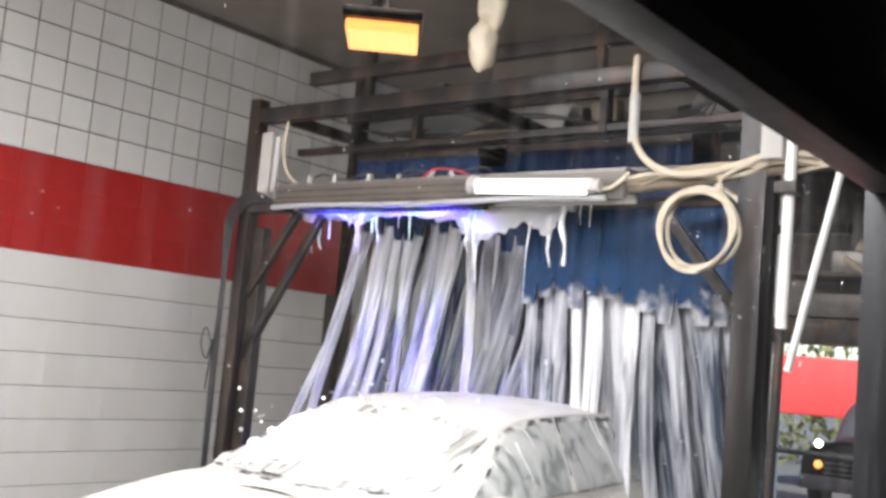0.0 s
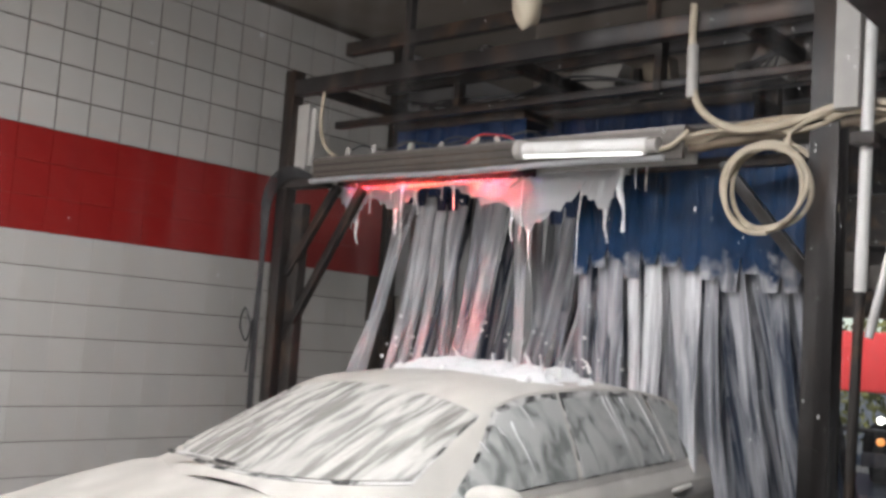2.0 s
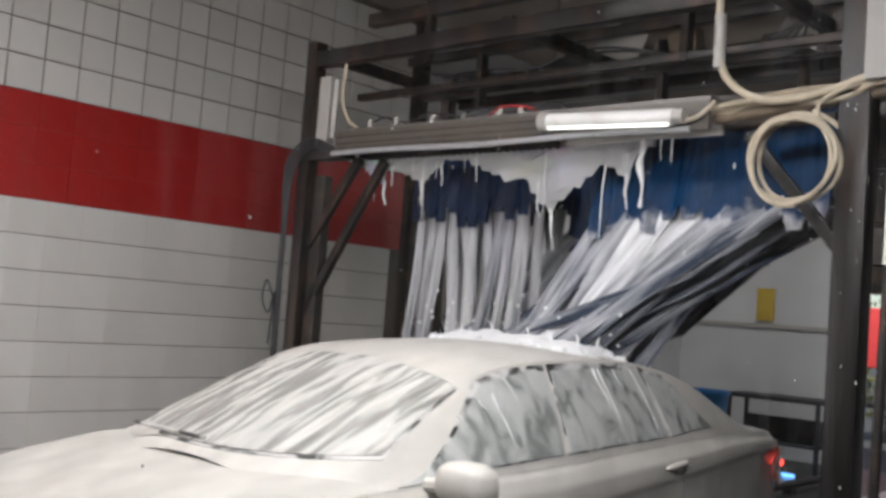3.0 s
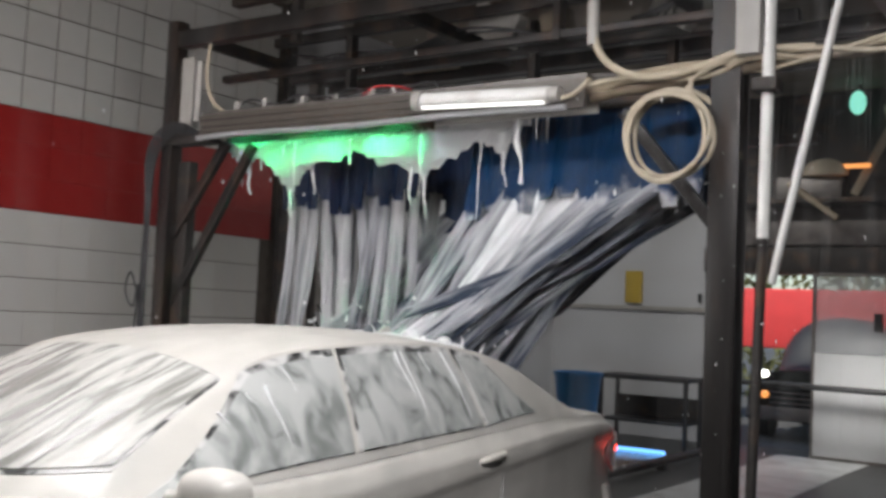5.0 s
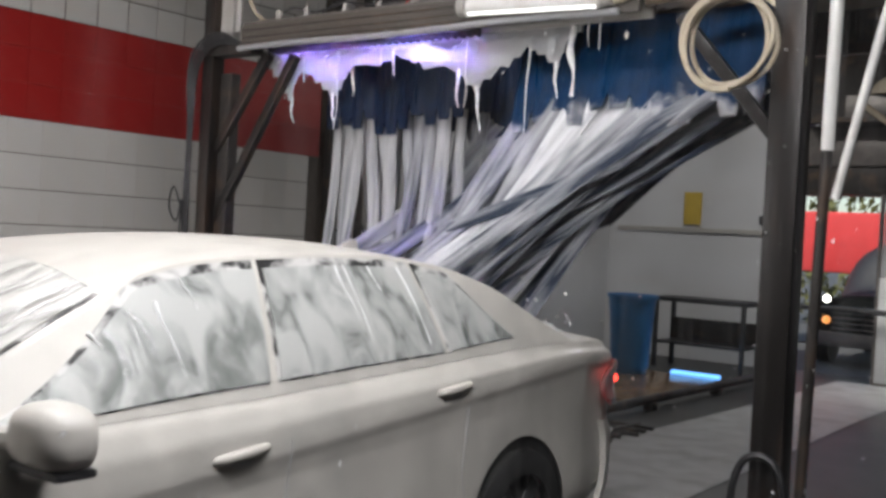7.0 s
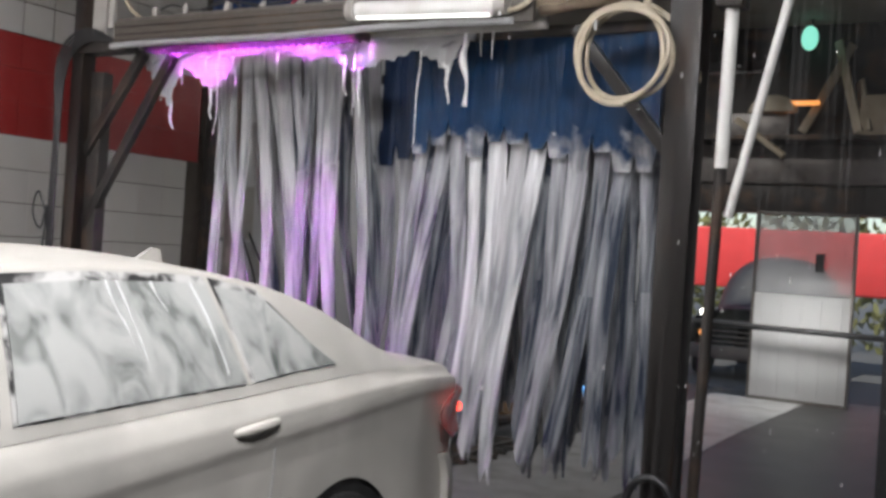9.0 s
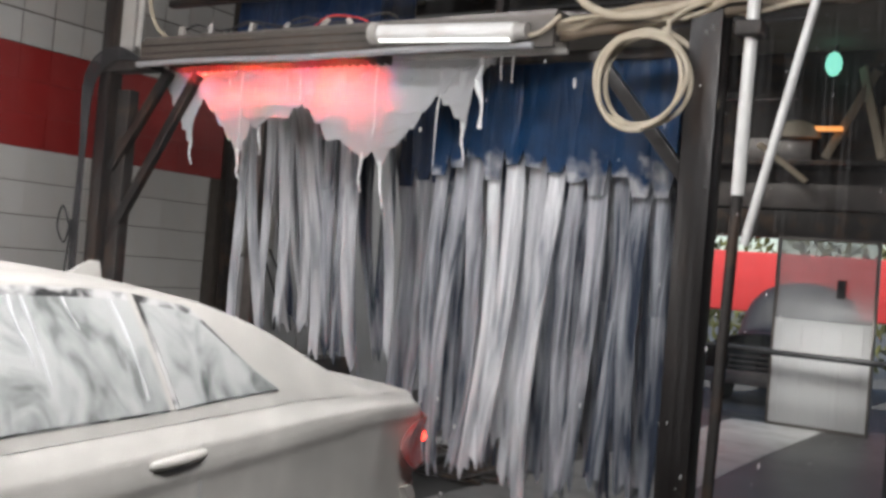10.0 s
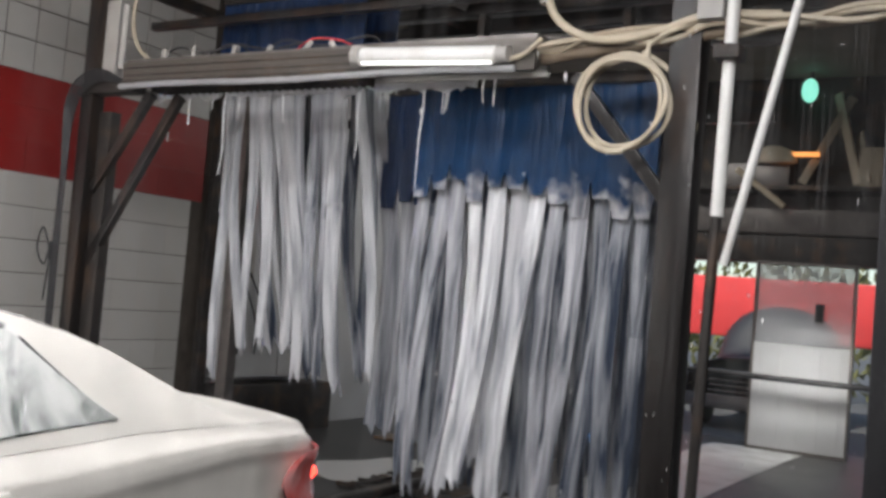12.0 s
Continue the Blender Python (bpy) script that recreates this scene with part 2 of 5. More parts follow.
hn["Principled BSDF"].inputs["Base Color"].default_value = (0.6, 0.6, 0.62, 1)
hn["Principled BSDF"].inputs["Roughness"].default_value = 0.25
hnz.inputs["Scale"].default_value = 3.0
hrg.inputs[3].default_value, hrg.inputs[4].default_value = 0.3, 0.6
hl.new(hnz.outputs[0], hrg.inputs[0]), hl.new(hrg.outputs[0], hmix.inputs[0])
hl.new(hsee.outputs[0], hmix.inputs[1]), hl.new(hn["Principled BSDF"].outputs[0], hmix.inputs[2])
hl.new(hmix.outputs[0], hn["Material Output"].inputs[0])
M_AMBER = mat("amber_lamp", (0.6, 0.35, 0.15), 0.4, emit=(1.0, 0.36, 0.09), emit_power=1.1)
M_GREENLIT = mat("green_lamp", (0.2, 0.6, 0.5), 0.4, emit=(0.3, 0.9, 0.7), emit_power=0.9)
M_BUCKET = mat("blue_plastic", (0.02, 0.2, 0.5), 0.35, var=0.15, scale=8)
M_AWNING = mat("red_fabric", (0.7, 0.05, 0.05), 0.7, var=0.1, scale=5)
M_FOLIAGE = mat("foliage", (0.12, 0.12, 0.035), 0.7, var=0.5, scale=6)
M_ASPHALT = mat("asphalt", (0.06, 0.06, 0.06), 0.8, var=0.3, scale=4, bump=0.3)
M_BEIGE = mat("beige_board", (0.4, 0.33, 0.24), 0.7, var=0.2, dirt=(0.2, 0.16, 0.12))
M_PLANK = mat("pale_worn_wood", (0.5, 0.43, 0.33), 0.7, var=0.25, scale=5, bump=0.3, dirt=(0.25, 0.2, 0.14), dirt_amount=0.6, stretch=(1, 1, 0.25))
M_WETBOARD = mat("wet_brown_board", (0.2, 0.12, 0.06), 0.18, var=0.35, scale=5, bump=0.25, dirt=(0.06, 0.05, 0.045), dirt_amount=0.7, stretch=(1, 0.3, 1))
M_YELLOW = mat("yellow_plastic", (0.55, 0.38, 0.05), 0.5, var=0.15)


# ---- mesh helpers ----
def shade(me, angle=0.7):
    for p in me.polygons:
        p.use_smooth = True
    me.set_sharp_from_angle(angle=angle)


def part(name, bm, material, parent=None, label="", smooth=True):
    me = bpy.data.meshes.new(name)
    bmesh.ops.recalc_face_normals(bm, faces=bm.faces)
    bm.to_mesh(me)
    bm.free()
    me.materials.append(material)
    if smooth:
        shade(me)
    ob = new(name, me)
    if parent:
        ob.parent = parent
    if label:
        ob["label"] = label
    return ob


def empty(name, m, label, category, group="", kind=""):
    ob = new(name)
    ob.matrix_basis = m
    ob.empty_display_size = 0.1
    return tagged(ob, label, category, group, kind)


def add_box(bm, lo, hi, bevel=0.0, m=None):
    lo, hi = Vector(lo), Vector(hi)
    r = bmesh.ops.create_cube(bm, size=1.0)
    vs = r["verts"]
    for v in vs:
        v.co = Vector([lo[k] + (v.co[k] + 0.5) * (hi[k] - lo[k]) for k in range(3)])
    if bevel:
        es = list({e for v in vs for e in v.link_edges})
        g = bmesh.ops.bevel(bm, geom=es, offset=bevel, segments=2, profile=0.6, affect="EDGES")
        vs = list({v for f in g["faces"] for v in f.verts} | {v for v in vs if v.is_valid})
    if m is not None:
        bmesh.ops.transform(bm, matrix=m, verts=vs)
    return vs


def box(lo, hi, bevel=0.0, m=None):
    bm = bmesh.new()
    add_box(bm, lo, hi, bevel, m)
    return bm


def add_rod(bm, a, b, r, sides=10, r2=None):
    a, b = Vector(a), Vector(b)
    d = b - a
    q = d.to_track_quat("Z", "Y").to_matrix().to_4x4()
    m = Matrix.Translation((a + b) / 2) @ q
    bmesh.ops.create_cone(bm, cap_ends=True, segments=sides, radius1=r, radius2=r if r2 is None else r2, depth=d.length, matrix=m)


def rod(a, b, r, sides=10, r2=None):
    bm = bmesh.new()
    add_rod(bm, a, b, r, sides, r2)
    return bm


def beam(a, b, w, h, bevel=0.006):
    """A box section from a to b, w across and h high."""
    a, b = Vector(a), Vector(b)
    d = b - a
    up = Vector((0, 0, 1)) if abs(d.normalized().z) < 0.95 else Vector((0, 1, 0))
    x = d.normalized()
    y = up.cross(x).normalized()
    z = x.cross(y)
    m = Matrix((x, y, z)).transposed().to_4x4()
    m.translation = a
    return box((0, -w / 2, -h / 2), (d.length, w / 2, h / 2), bevel, m)


def spline(pts, n):
    """Points along a smooth curve through pts."""
    pts = [Vector(p) for p in pts]
    p = [pts[0] * 2 - pts[1]] + pts + [pts[-1] * 2 - pts[-2]]
    out = []
    for i in range(1, len(p) - 2):
        for k in range(n):
            t = k / n
            out.append(0.5 * (2 * p[i] + (p[i + 1] - p[i - 1]) * t + (2 * p[i - 1] - 5 * p[i] + 4 * p[i + 1] - p[i + 2]) * t * t + (3 * p[i] - p[i - 1] - 3 * p[i + 1] + p[i + 2]) * t ** 3))
    return out + [pts[-1]]


def add_pipe(bm, pts, r, n=6, sides=8, taper=None):
    path = spline(pts, n)
    rings = []
    for i, c in enumerate(path):
        d = (path[min(i + 1, len(path) - 1)] - path[max(i - 1, 0)]).normalized()
        s = d.cross(Vector((0.13, 0.97, 0.2))).normalized()
        u = d.cross(s)
        rr = r if taper is None else r * taper(i / (len(path) - 1))
        rings.append([bm.verts.new(c + rr * (math.cos(2 * math.pi * k / sides) * s + math.sin(2 * math.pi * k / sides) * u)) for k in range(sides)])
    for a, b in zip(rings, rings[1:]):
        for k in range(sides):
            bm.faces.new((a[k], a[(k + 1) % sides], b[(k + 1) % sides], b[k]))
    bm.faces.new(rings[0]), bm.faces.new(rings[-1])


def pipe(pts, r, n=6, sides=8, taper=None):
    bm = bmesh.new()
    add_pipe(bm, pts, r, n, sides, taper)
    return bm


def interp(x, table):
    xs, ys = zip(*table)
    return float(np.interp(x, xs, ys))


def grid_surface(f, nu, nv, bm=None):
    bm = bm or bmesh.new()
    v = [[bm.verts.new(f(i / nu, j / nv)) for j in range(nv + 1)] for i in range(nu + 1)]
    for i in range(nu):
        for j in range(nv):
            bm.faces.new((v[i][j], v[i + 1][j], v[i + 1][j + 1], v[i][j + 1]))
    return bm


def thick(bm, t):
    """Gives an open sheet a thickness."""
    bmesh.ops.recalc_face_normals(bm, faces=bm.faces)
    bmesh.ops.solidify(bm, geom=bm.faces[:], thickness=t)
    return bm


# ---- structure ----
CEIL = 4.65
WX = -7.225          # face of the tiled wall
BAND_LO, BAND_HI = 2.224, 3.012
TW, TH = 0.283, (BAND_HI - BAND_LO) / 3

floor = part("floor", box((-9, -6, -0.2), (3, 13.8, 0)), M_FLOOR)
tagged(floor, "dark wet concrete car wash floor", "floor", kind="structure")
ground = part("ground", box((-400, 13.8, -0.25), (400, 600, -0.02)), M_ASPHALT)
tagged(ground, "grey asphalt yard outside the wash", "ground", kind="structure")
ceiling = part("ceiling", box((-9, -6, CEIL), (3, 13.8, CEIL + 0.2)), M_CEIL)
tagged(ceiling, "stained beige concrete ceiling", "ceiling", kind="structure")
wall_west = part("wall_west", box((WX - 0.3, -6, 0), (WX - 0.012, 7.56, CEIL)), M_GROUT)
tagged(wall_west, "white tiled wall with a broad red band", "wall", kind="structure")
wall_back = part("wall_back", box((-9, -6.3, 0), (3, -6, CEIL)), M_WHITEWALL)
tagged(wall_back, "plain pale end wall behind the lane", "wall", kind="structure")
wall_east = part("wall_east", box((2.8, -6, 0), (3, 13.8, CEIL)), M_DARKWALL)
tagged(wall_east, "dark wall of the viewing corridor", "wall", kind="structure")
wall_west_far = part("wall_west_far", box((WX - 0.3, 7.68, 0), (WX - 0.03, 13.6, CEIL)), M_WHITEWALL)
tagged(wall_west_far, "plain white painted wall past the tiles", "wall", kind="structure")
corner_column = part("wall_column", box((WX - 0.3, 7.56, 0), (WX + 0.06, 7.68, CEIL), 0.01), M_STEEL)
tagged(corner_column, "dark steel column at the end of the tiles", "column", kind="structure")

# end wall with the entrance opening, from x = -4.7 to -1.7, 2.29 high
EY = 13.6
bm = box((-7.5, EY, 0), (-4.7, EY + 0.25, CEIL))
add_box(bm, (-1.7, EY, 0), (3, EY + 0.25, CEIL))
wall_north = part("wall_north", bm, M_WHITEWALL)
tagged(wall_north, "white end wall with the open entrance", "wall", kind="structure")
part("loft_front", box((-4.7, EY, 2.29), (-1.7, EY + 0.25, CEIL)), M_STEEL, wall_north, "dark boarded loft over the entrance")
part("lintel", box((-4.9, EY - 0.2, 2.29), (-1.2, EY - 0.004, 2.62), 0.01), M_STEEL, wall_north, "dark brown lintel over the entrance")
part("lintel_board", box((-4.6, EY - 0.1, 2.66), (-1.3, EY - 0.004, 3.14), 0.01), M_GALV, wall_north, "dull grey board above the lintel")
part("ledge_trim", box((-7.1, EY - 0.04, 1.75), (-4.75, EY - 0.004, 1.81), 0.005), M_PALE, wall_north)

# viewing window in the partition beside the lane
PX = -0.42
bm = box((PX - 0.06, 2.62, 0), (PX + 0.06, 4.0, 3.2), 0.004)
add_box(bm, (PX - 0.06, -6, 0), (PX + 0.06, -1.4, 3.2), 0.004)
add_box(bm, (PX - 0.06, -1.4, 0), (PX + 0.06, 2.62, 0.62), 0.004)
add_box(bm, (PX - 0.06, -1.4, 2.3), (PX + 0.06, 2.62, 3.2), 0.004)
partition = part("partition_wall", bm, M_DARKWALL)
tagged(partition, "dark brown partition around the viewing window", "wall", kind="structure")
window_1 = empty("window_1", pose(PX, 0, 0), "dark framed viewing window onto the wash", "window", kind="structure")
part("window_head", box((-0.05, -1.4, 2.235), (0.05, 2.57, 2.3), 0.006), M_GALV, window_1, "worn metal head rail")
part("window_jamb", box((-0.07, 2.57, 0.62), (0.07, 2.62, 2.3), 0.006), M_BLACK, window_1)
part("window_sill", box((-0.09, -1.4, 0.6), (0.09, 2.57, 0.65), 0.006), M_BLACK, window_1)

# tiles: parts where the lane passes, one joined mesh elsewhere
bm = bmesh.new()
add_box(bm, (-0.012, -TW / 2 + 0.007, -TH / 2 + 0.007), (0.0, TW / 2 - 0.007, TH / 2 - 0.007), 0.0)
tile_mesh = bpy.data.meshes.new("tile")
bm.to_mesh(tile_mesh)
bm.free()
tile_mesh.materials.append(M_TILE)
bm = bmesh.new()
add_box(bm, (-0.012, -TW / 2 + 0.0012, -TH / 2 + 0.004), (0.0, TW / 2 - 0.0012, TH / 2 - 0.004), 0.0)
low_mesh = bpy.data.meshes.new("tile")
bm.to_mesh(low_mesh)
bm.free()
low_mesh.materials.append(M_TILE)
bm = bmesh.new()
add_box(bm, (-0.012, -TW / 2 + 0.001, -TH / 2 + 0.001), (0.0, TW / 2 - 0.001, TH / 2 - 0.001), 0.0)
red_mesh = bpy.data.meshes.new("tile")
bm.to_mesh(red_mesh)
bm.free()
red_mesh.materials.append(M_RED)
rng = random.Random(5)
Y0 = 3.51 + TW / 2
rest = bmesh.new()
rows_z = []
z = BAND_LO + TH / 2
while z - TH > -0.05:
    z -= TH
while z < CEIL:
    rows_z.append(z)
    z += TH
for zi in rows_z:
    red = BAND_LO < zi < BAND_HI
    low = zi < BAND_LO
    for k in range(-34, 15):
        y = Y0 + k * TW + (TW / 2 if low else 0)
        if y + TW / 2 > 7.56:
            continue
        if 2.0 < y and 0.25 < zi < 4.4:
            ob = new("tile", red_mesh if red else low_mesh if low else tile_mesh)
            ob.parent = wall_west
            ob.location = (WX + rng.uniform(-0.0015, 0.0015), y, zi)
            ob.rotation_euler = (rng.uniform(-0.004, 0.004), rng.uniform(-0.003, 0.003), rng.uniform(-0.004, 0.004))
        elif not red:
            add_box(rest, (WX - 0.012, y - TW / 2 + 0.006, zi - TH / 2 + 0.006), (WX, y + TW / 2 - 0.006, min(CEIL, zi + TH / 2 - 0.006)))
ob = part("tiles_beyond", rest, M_TILE, wall_west, smooth=False)
ob["kind"] = "stuff"
part("red_band_beyond", box((WX - 0.012, -6, BAND_LO), (WX - 0.001, 1.9, BAND_HI)), M_RED, wall_west)

# ---- the gantry: two portal frames across the lane, joined along it ----
GY = 4.6
gantry = empty("wash_gantry", pose(0, 0, 0), "grimy dark steel gantry standing over the wash lane", "gantry")
XL, XR = -5.42, -1.6
part("post", box((XL - 0.05, GY - 0.05, 0), (XL + 0.05, GY + 0.05, 3.45), 0.006), M_POST, gantry)
part("post", box((XR - 0.07, GY - 0.07, 0), (XR + 0.07, GY + 0.07, 3.45), 0.006), M_POST, gantry)
part("post", box((XL - 0.2, 6.15, 0), (XL - 0.1, 6.25, 3.45), 0.006), M_GALV, gantry, "dull grey rear post")
part("post", box((-2.18, 6.15, 0), (-2.08, 6.25, 3.45), 0.006), M_STEEL, gantry)
part("inner_post", box((XL + 0.052, GY + 0.02, 0), (XL + 0.16, GY + 0.1, 2.5), 0.008), M_STEEL, gantry, "dark steel guard of the post")
part("inner_guard", box((XL + 0.052, GY + 0.0, 2.68), (XL + 0.17, GY + 0.06, 3.2), 0.008), M_PALE, gantry, "pale panel in the frame corner")
part("top_beam", beam((XL, GY, 3.32), (-0.6, GY, 3.34), 0.09, 0.11), M_POST, gantry)
part("top_beam", beam((XL, 6.2, 3.33), (-0.6, 6.2, 3.36), 0.09, 0.1), M_POST, gantry)
part("mid_beam", beam((XL, 5.75, 3.3), (-1.6, 5.75, 3.32), 0.1, 0.07), M_POST, gantry)
part("mid_beam", beam((XL, 6.2, 2.7), (-1.6, 6.2, 2.7), 0.06, 0.06), M_POST, gantry)
for x in (XL, -3.72, -2.13):
    part("side_beam", beam((x, GY, 3.38), (x, 6.2, 3.38), 0.07, 0.08), M_STEEL, gantry)
part("roof_beam", beam((XL - 0.1, 5.2, 3.78), (-0.8, 5.2, 3.8), 0.08, 0.1), M_STEEL, gantry)
part("roof_beam", beam((XL - 0.1, 6.6, 3.95), (-0.8, 6.6, 3.95), 0.08, 0.1), M_STEEL, gantry)
for y, zz, w in ((4.95, 3.12, 0.05), (5.45, 3.5, 0.07), (6.0, 3.08, 0.06), (6.9, 3.5, 0.1)):
    part("cross_rail", beam((XL + 0.1, y, zz), (-1.5, y, zz + 0.02), 0.06, w), M_POST, gantry)
for x, y in ((-4.6, 5.45), (-3.3, 5.75), (-2.7, 4.95), (-2.45, 6.0)):
    part("rail_hanger", box((x - 0.025, y - 0.04, 3.1), (x + 0.025, y + 0.04, 3.5), 0.004), M_STEEL, gantry)
bm = bmesh.new()
for k in range(5):
    add_pipe(bm, [(-5.2, 5.5 + 0.1 * k, 3.42), (-4.4 - 0.1 * k, 5.5, 3.3 + 0.02 * k), (-3.6, 5.4 + 0.1 * k, 3.4), (-2.8 + 0.1 * k, 5.5, 3.28), (-2.2, 5.45, 3.42)], 0.009, 6, 6)
part("cable", bm, M_BLACK, gantry, "sagging black cables under the top beams")
for x in (-4.9, -2.9):
    part("roof_hanger", box((x - 0.03, 5.17, 3.4), (x + 0.03, 5.23, CEIL)), M_STEEL, gantry)
part("brace", beam((XL + 0.05, GY + 0.02, 2.0), (XL + 0.5, GY + 0.02, 2.6), 0.05, 0.06), M_POST, gantry)
part("brace", beam((XL + 0.05, GY + 0.04, 1.55), (XL + 0.72, GY + 0.04, 2.58), 0.05, 0.06), M_POST, gantry)
part("brace", beam((XR - 0.05, GY + 0.04, 2.0), (XR - 0.55, GY + 0.04, 2.6), 0.05, 0.06), M_POST, gantry)
part("bar_bracket", box((XL - 0.02, GY - 0.06, 2.6), (XL + 0.42, GY + 0.06, 2.68), 0.01), M_STEEL, gantry)
for k in range(5):
    bm = pipe([(XL + 0.35, GY - 0.05, 2.66), (XL + 0.1, GY - 0.09, 2.66 + 0.02 * k), (XL - 0.06 - 0.02 * k, GY - 0.08, 2.5 + 0.02 * k), (XL - 0.09 - 0.01 * k, GY - 0.08, 2.1), (XL - 0.09 - 0.012 * k, GY - 0.08, 1.4), (XL - 0.09 - 0.01 * k, GY - 0.06, 0.0)], 0.008, 5, 7)
    part("cable", bm, M_BLACK, gantry, "black cable bent down the post")

wire = part("wire_loop", pipe([(XL - 0.14, GY - 0.1, 1.62 + 0.0), (XL - 0.22, GY - 0.1, 1.75), (XL - 0.26, GY - 0.1, 1.62), (XL - 0.18, GY - 0.1, 1.52), (XL - 0.13, GY - 0.1, 1.66), (XL - 0.16, GY - 0.1, 1.3)], 0.006, 8, 6), M_BLACK, gantry, "loose loop of black wire")

part("cable", pipe([(XR - 0.12, GY - 0.1, 0.0), (XR - 0.13, GY - 0.11, 0.4), (XR - 0.09, GY - 0.11, 0.6), (XR + 0.02, GY - 0.11, 0.64), (XR + 0.1, GY - 0.11, 0.5), (XR + 0.11, GY - 0.1, 0.0)], 0.017, 6, 9), M_BLACK, gantry, "black hose bent round the post foot")

# applicator bar with its lit tube
bar = empty("foam_bar", pose(0, GY - 0.02, 2.68), "grey foam applicator bar spanning the gantry", "foam applicator")
part("housing", box((-5.05, -0.07, 0.068), (-2.3, 0.07, 0.11), 0.012), M_GALV, bar, "scuffed metal housing")
part("housing_lip", box((-5.05, -0.085, -0.07), (-2.3, -0.062, 0.085), 0.004), M_BAR, bar)
part("housing_lip", box((-5.05, 0.062, -0.07), (-2.3, 0.085, 0.085), 0.004), M_PALE, bar)
part("tube", rod((-3.26, -0.115, 0.03), (-2.48, -0.115, 0.0), 0.045, 16), M_TUBEWHITE, bar, "white lamp tube casing")
part("lit_strip", beam((-3.25, -0.135, -0.012), (-2.5, -0.135, -0.042), 0.02, 0.016, 0.004), M_TUBE, bar, "glowing white lamp strip")
part("tube_cap", rod((-3.31, -0.115, 0.035), (-3.26, -0.115, 0.03), 0.055, 14), M_PALE, bar)
part("tube_cap", rod((-2.48, -0.115, 0.0), (-2.42, -0.115, 0.0), 0.04, 14), M_PALE, bar)
for zz in (0.045, 0.0, -0.035):
    part("bar_ridge", box((-5.04, -0.091, zz), (-3.3, -0.0855, zz + 0.008), 0.002), M_STEEL, bar)
part("spray_pipe", rod((-5.1, 0.1, 0.13), (-1.65, 0.1, 0.12), 0.022, 10), M_GALV, bar)
rng = random.Random(11)
for k, x in enumerate((-4.75, -4.51, -4.2, -3.95, -3.7, -3.5)):
    tilt = pose(x, -0.05, 0.1, rng.uniform(-20, 20), rng.uniform(-30, 30), rng.uniform(0, 90))
    part("nozzle_clip", box((-0.012, -0.02, 0), (0.012, 0.02, rng.uniform(0.04, 0.08)), 0.004, tilt), M_PALE, bar)
bm = bmesh.new()
for x0, x1 in ((-4.4, -3.5), (-4.8, -4.1), (-4.0, -3.2)):
    add_pipe(bm, [(x0, -0.03, 0.12), (x0 + 0.15, -0.03, 0.17), ((x0 + x1) / 2, -0.04, 0.125), (x1 - 0.1, -0.03, 0.16), (x1, -0.03, 0.11)], 0.006, 6, 6)
part("wire", bm, M_BLACK, bar)
bm = pipe([(-3.75, -0.05, 0.11), (-3.65, -0.05, 0.16), (-3.5, -0.04, 0.15), (-3.4, -0.04, 0.12)], 0.004, 6, 6)
part("wire", bm, M_AWNING, bar, "thin red wire")

# added drum stands in for the bar's colour-changing light, seen through the slot below
drum = empty("colour_lamp", pose(-4.35, GY - 0.02, 2.69), "turning drum added for the bar's colour-changing light", "lamp")
COLS = [("yellow", (1.0, 0.75, 0.15)), ("cyan", (0.05, 0.4, 1.0)), ("magenta", (0.75, 0.1, 1.0)), ("violet", (0.3, 0.25, 1.0)), ("red", (1.0, 0.07, 0.05)), ("green", (0.05, 0.9, 0.25)), ("blue", (0.12, 0.1, 1.0)), ("off", None)]
# each colour takes an eighth of the drum
for k, (cname, col) in enumerate(COLS):
    a0, a1 = (k - 0.5) * math.pi / 4, (k + 0.5) * math.pi / 4
    n = max(2, int((a1 - a0) / 0.2))
    bm = bmesh.new()
    rings = []
    for i in range(n + 1):
        a = a0 + (a1 - a0) * i / n
        # angle a faces straight down when the drum has turned by a
        s, c = math.sin(a), -math.cos(a)
        rings.append([bm.verts.new((x, r * s, r * c)) for x, r in ((-0.42, 0.006), (-0.42, 0.016), (1.0, 0.016), (1.0, 0.006))])
    for r0, r1 in zip(rings, rings[1:]):
        for i in range(4):
            bm.faces.new((r0[i], r0[(i + 1) % 4], r1[(i + 1) % 4], r1[i]))
    bm.faces.new(rings[0]), bm.faces.new(rings[-1])
    m = M_BLACK if col is None else mat(cname + "_light", col, 0.4, bump=0, var=0.0, emit=col, emit_power=1350.0)
    part("lamp_segment", bm, m, drum, cname + " lamp segment" if col else "dark lamp segment")
    s, c = math.sin(a0), -math.cos(a0)
    fin = grid_surface(lambda p, q: Vector((-0.42 + 1.42 * p, (0.017 + 0.0363 * q) * s, (0.017 + 0.0363 * q) * c)), 1, 1)
    part("lamp_fin", thick(fin, 0.002), M_PALE, drum)
# shell and end caps added to let out one colour at a time
shroud = grid_surface(lambda p, q: Vector((-4.8 + 1.5 * p, 0.054 * math.sin(math.radians(35 + 318 * q)), 0.01 - 0.054 * math.cos(math.radians(35 + 318 * q)))), 1, 28)
part("light_mask", thick(shroud, 0.004), M_STEEL, bar)
for x in (-4.8, -3.3):
    part("mask_cap", rod((x - 0.002, 0, 0.01), (x + 0.002, 0, 0.01), 0.057, 20), M_STEEL, bar)
# thin plates added to stop coloured light spilling onto the side wall
for k in range(30):
    x = -4.82 + 1.52 * k / 29
    part("spill_blocker", box((x - 0.0015, -0.06, -0.095), (x + 0.0015, 0.06, -0.046)), M_STEEL, bar)

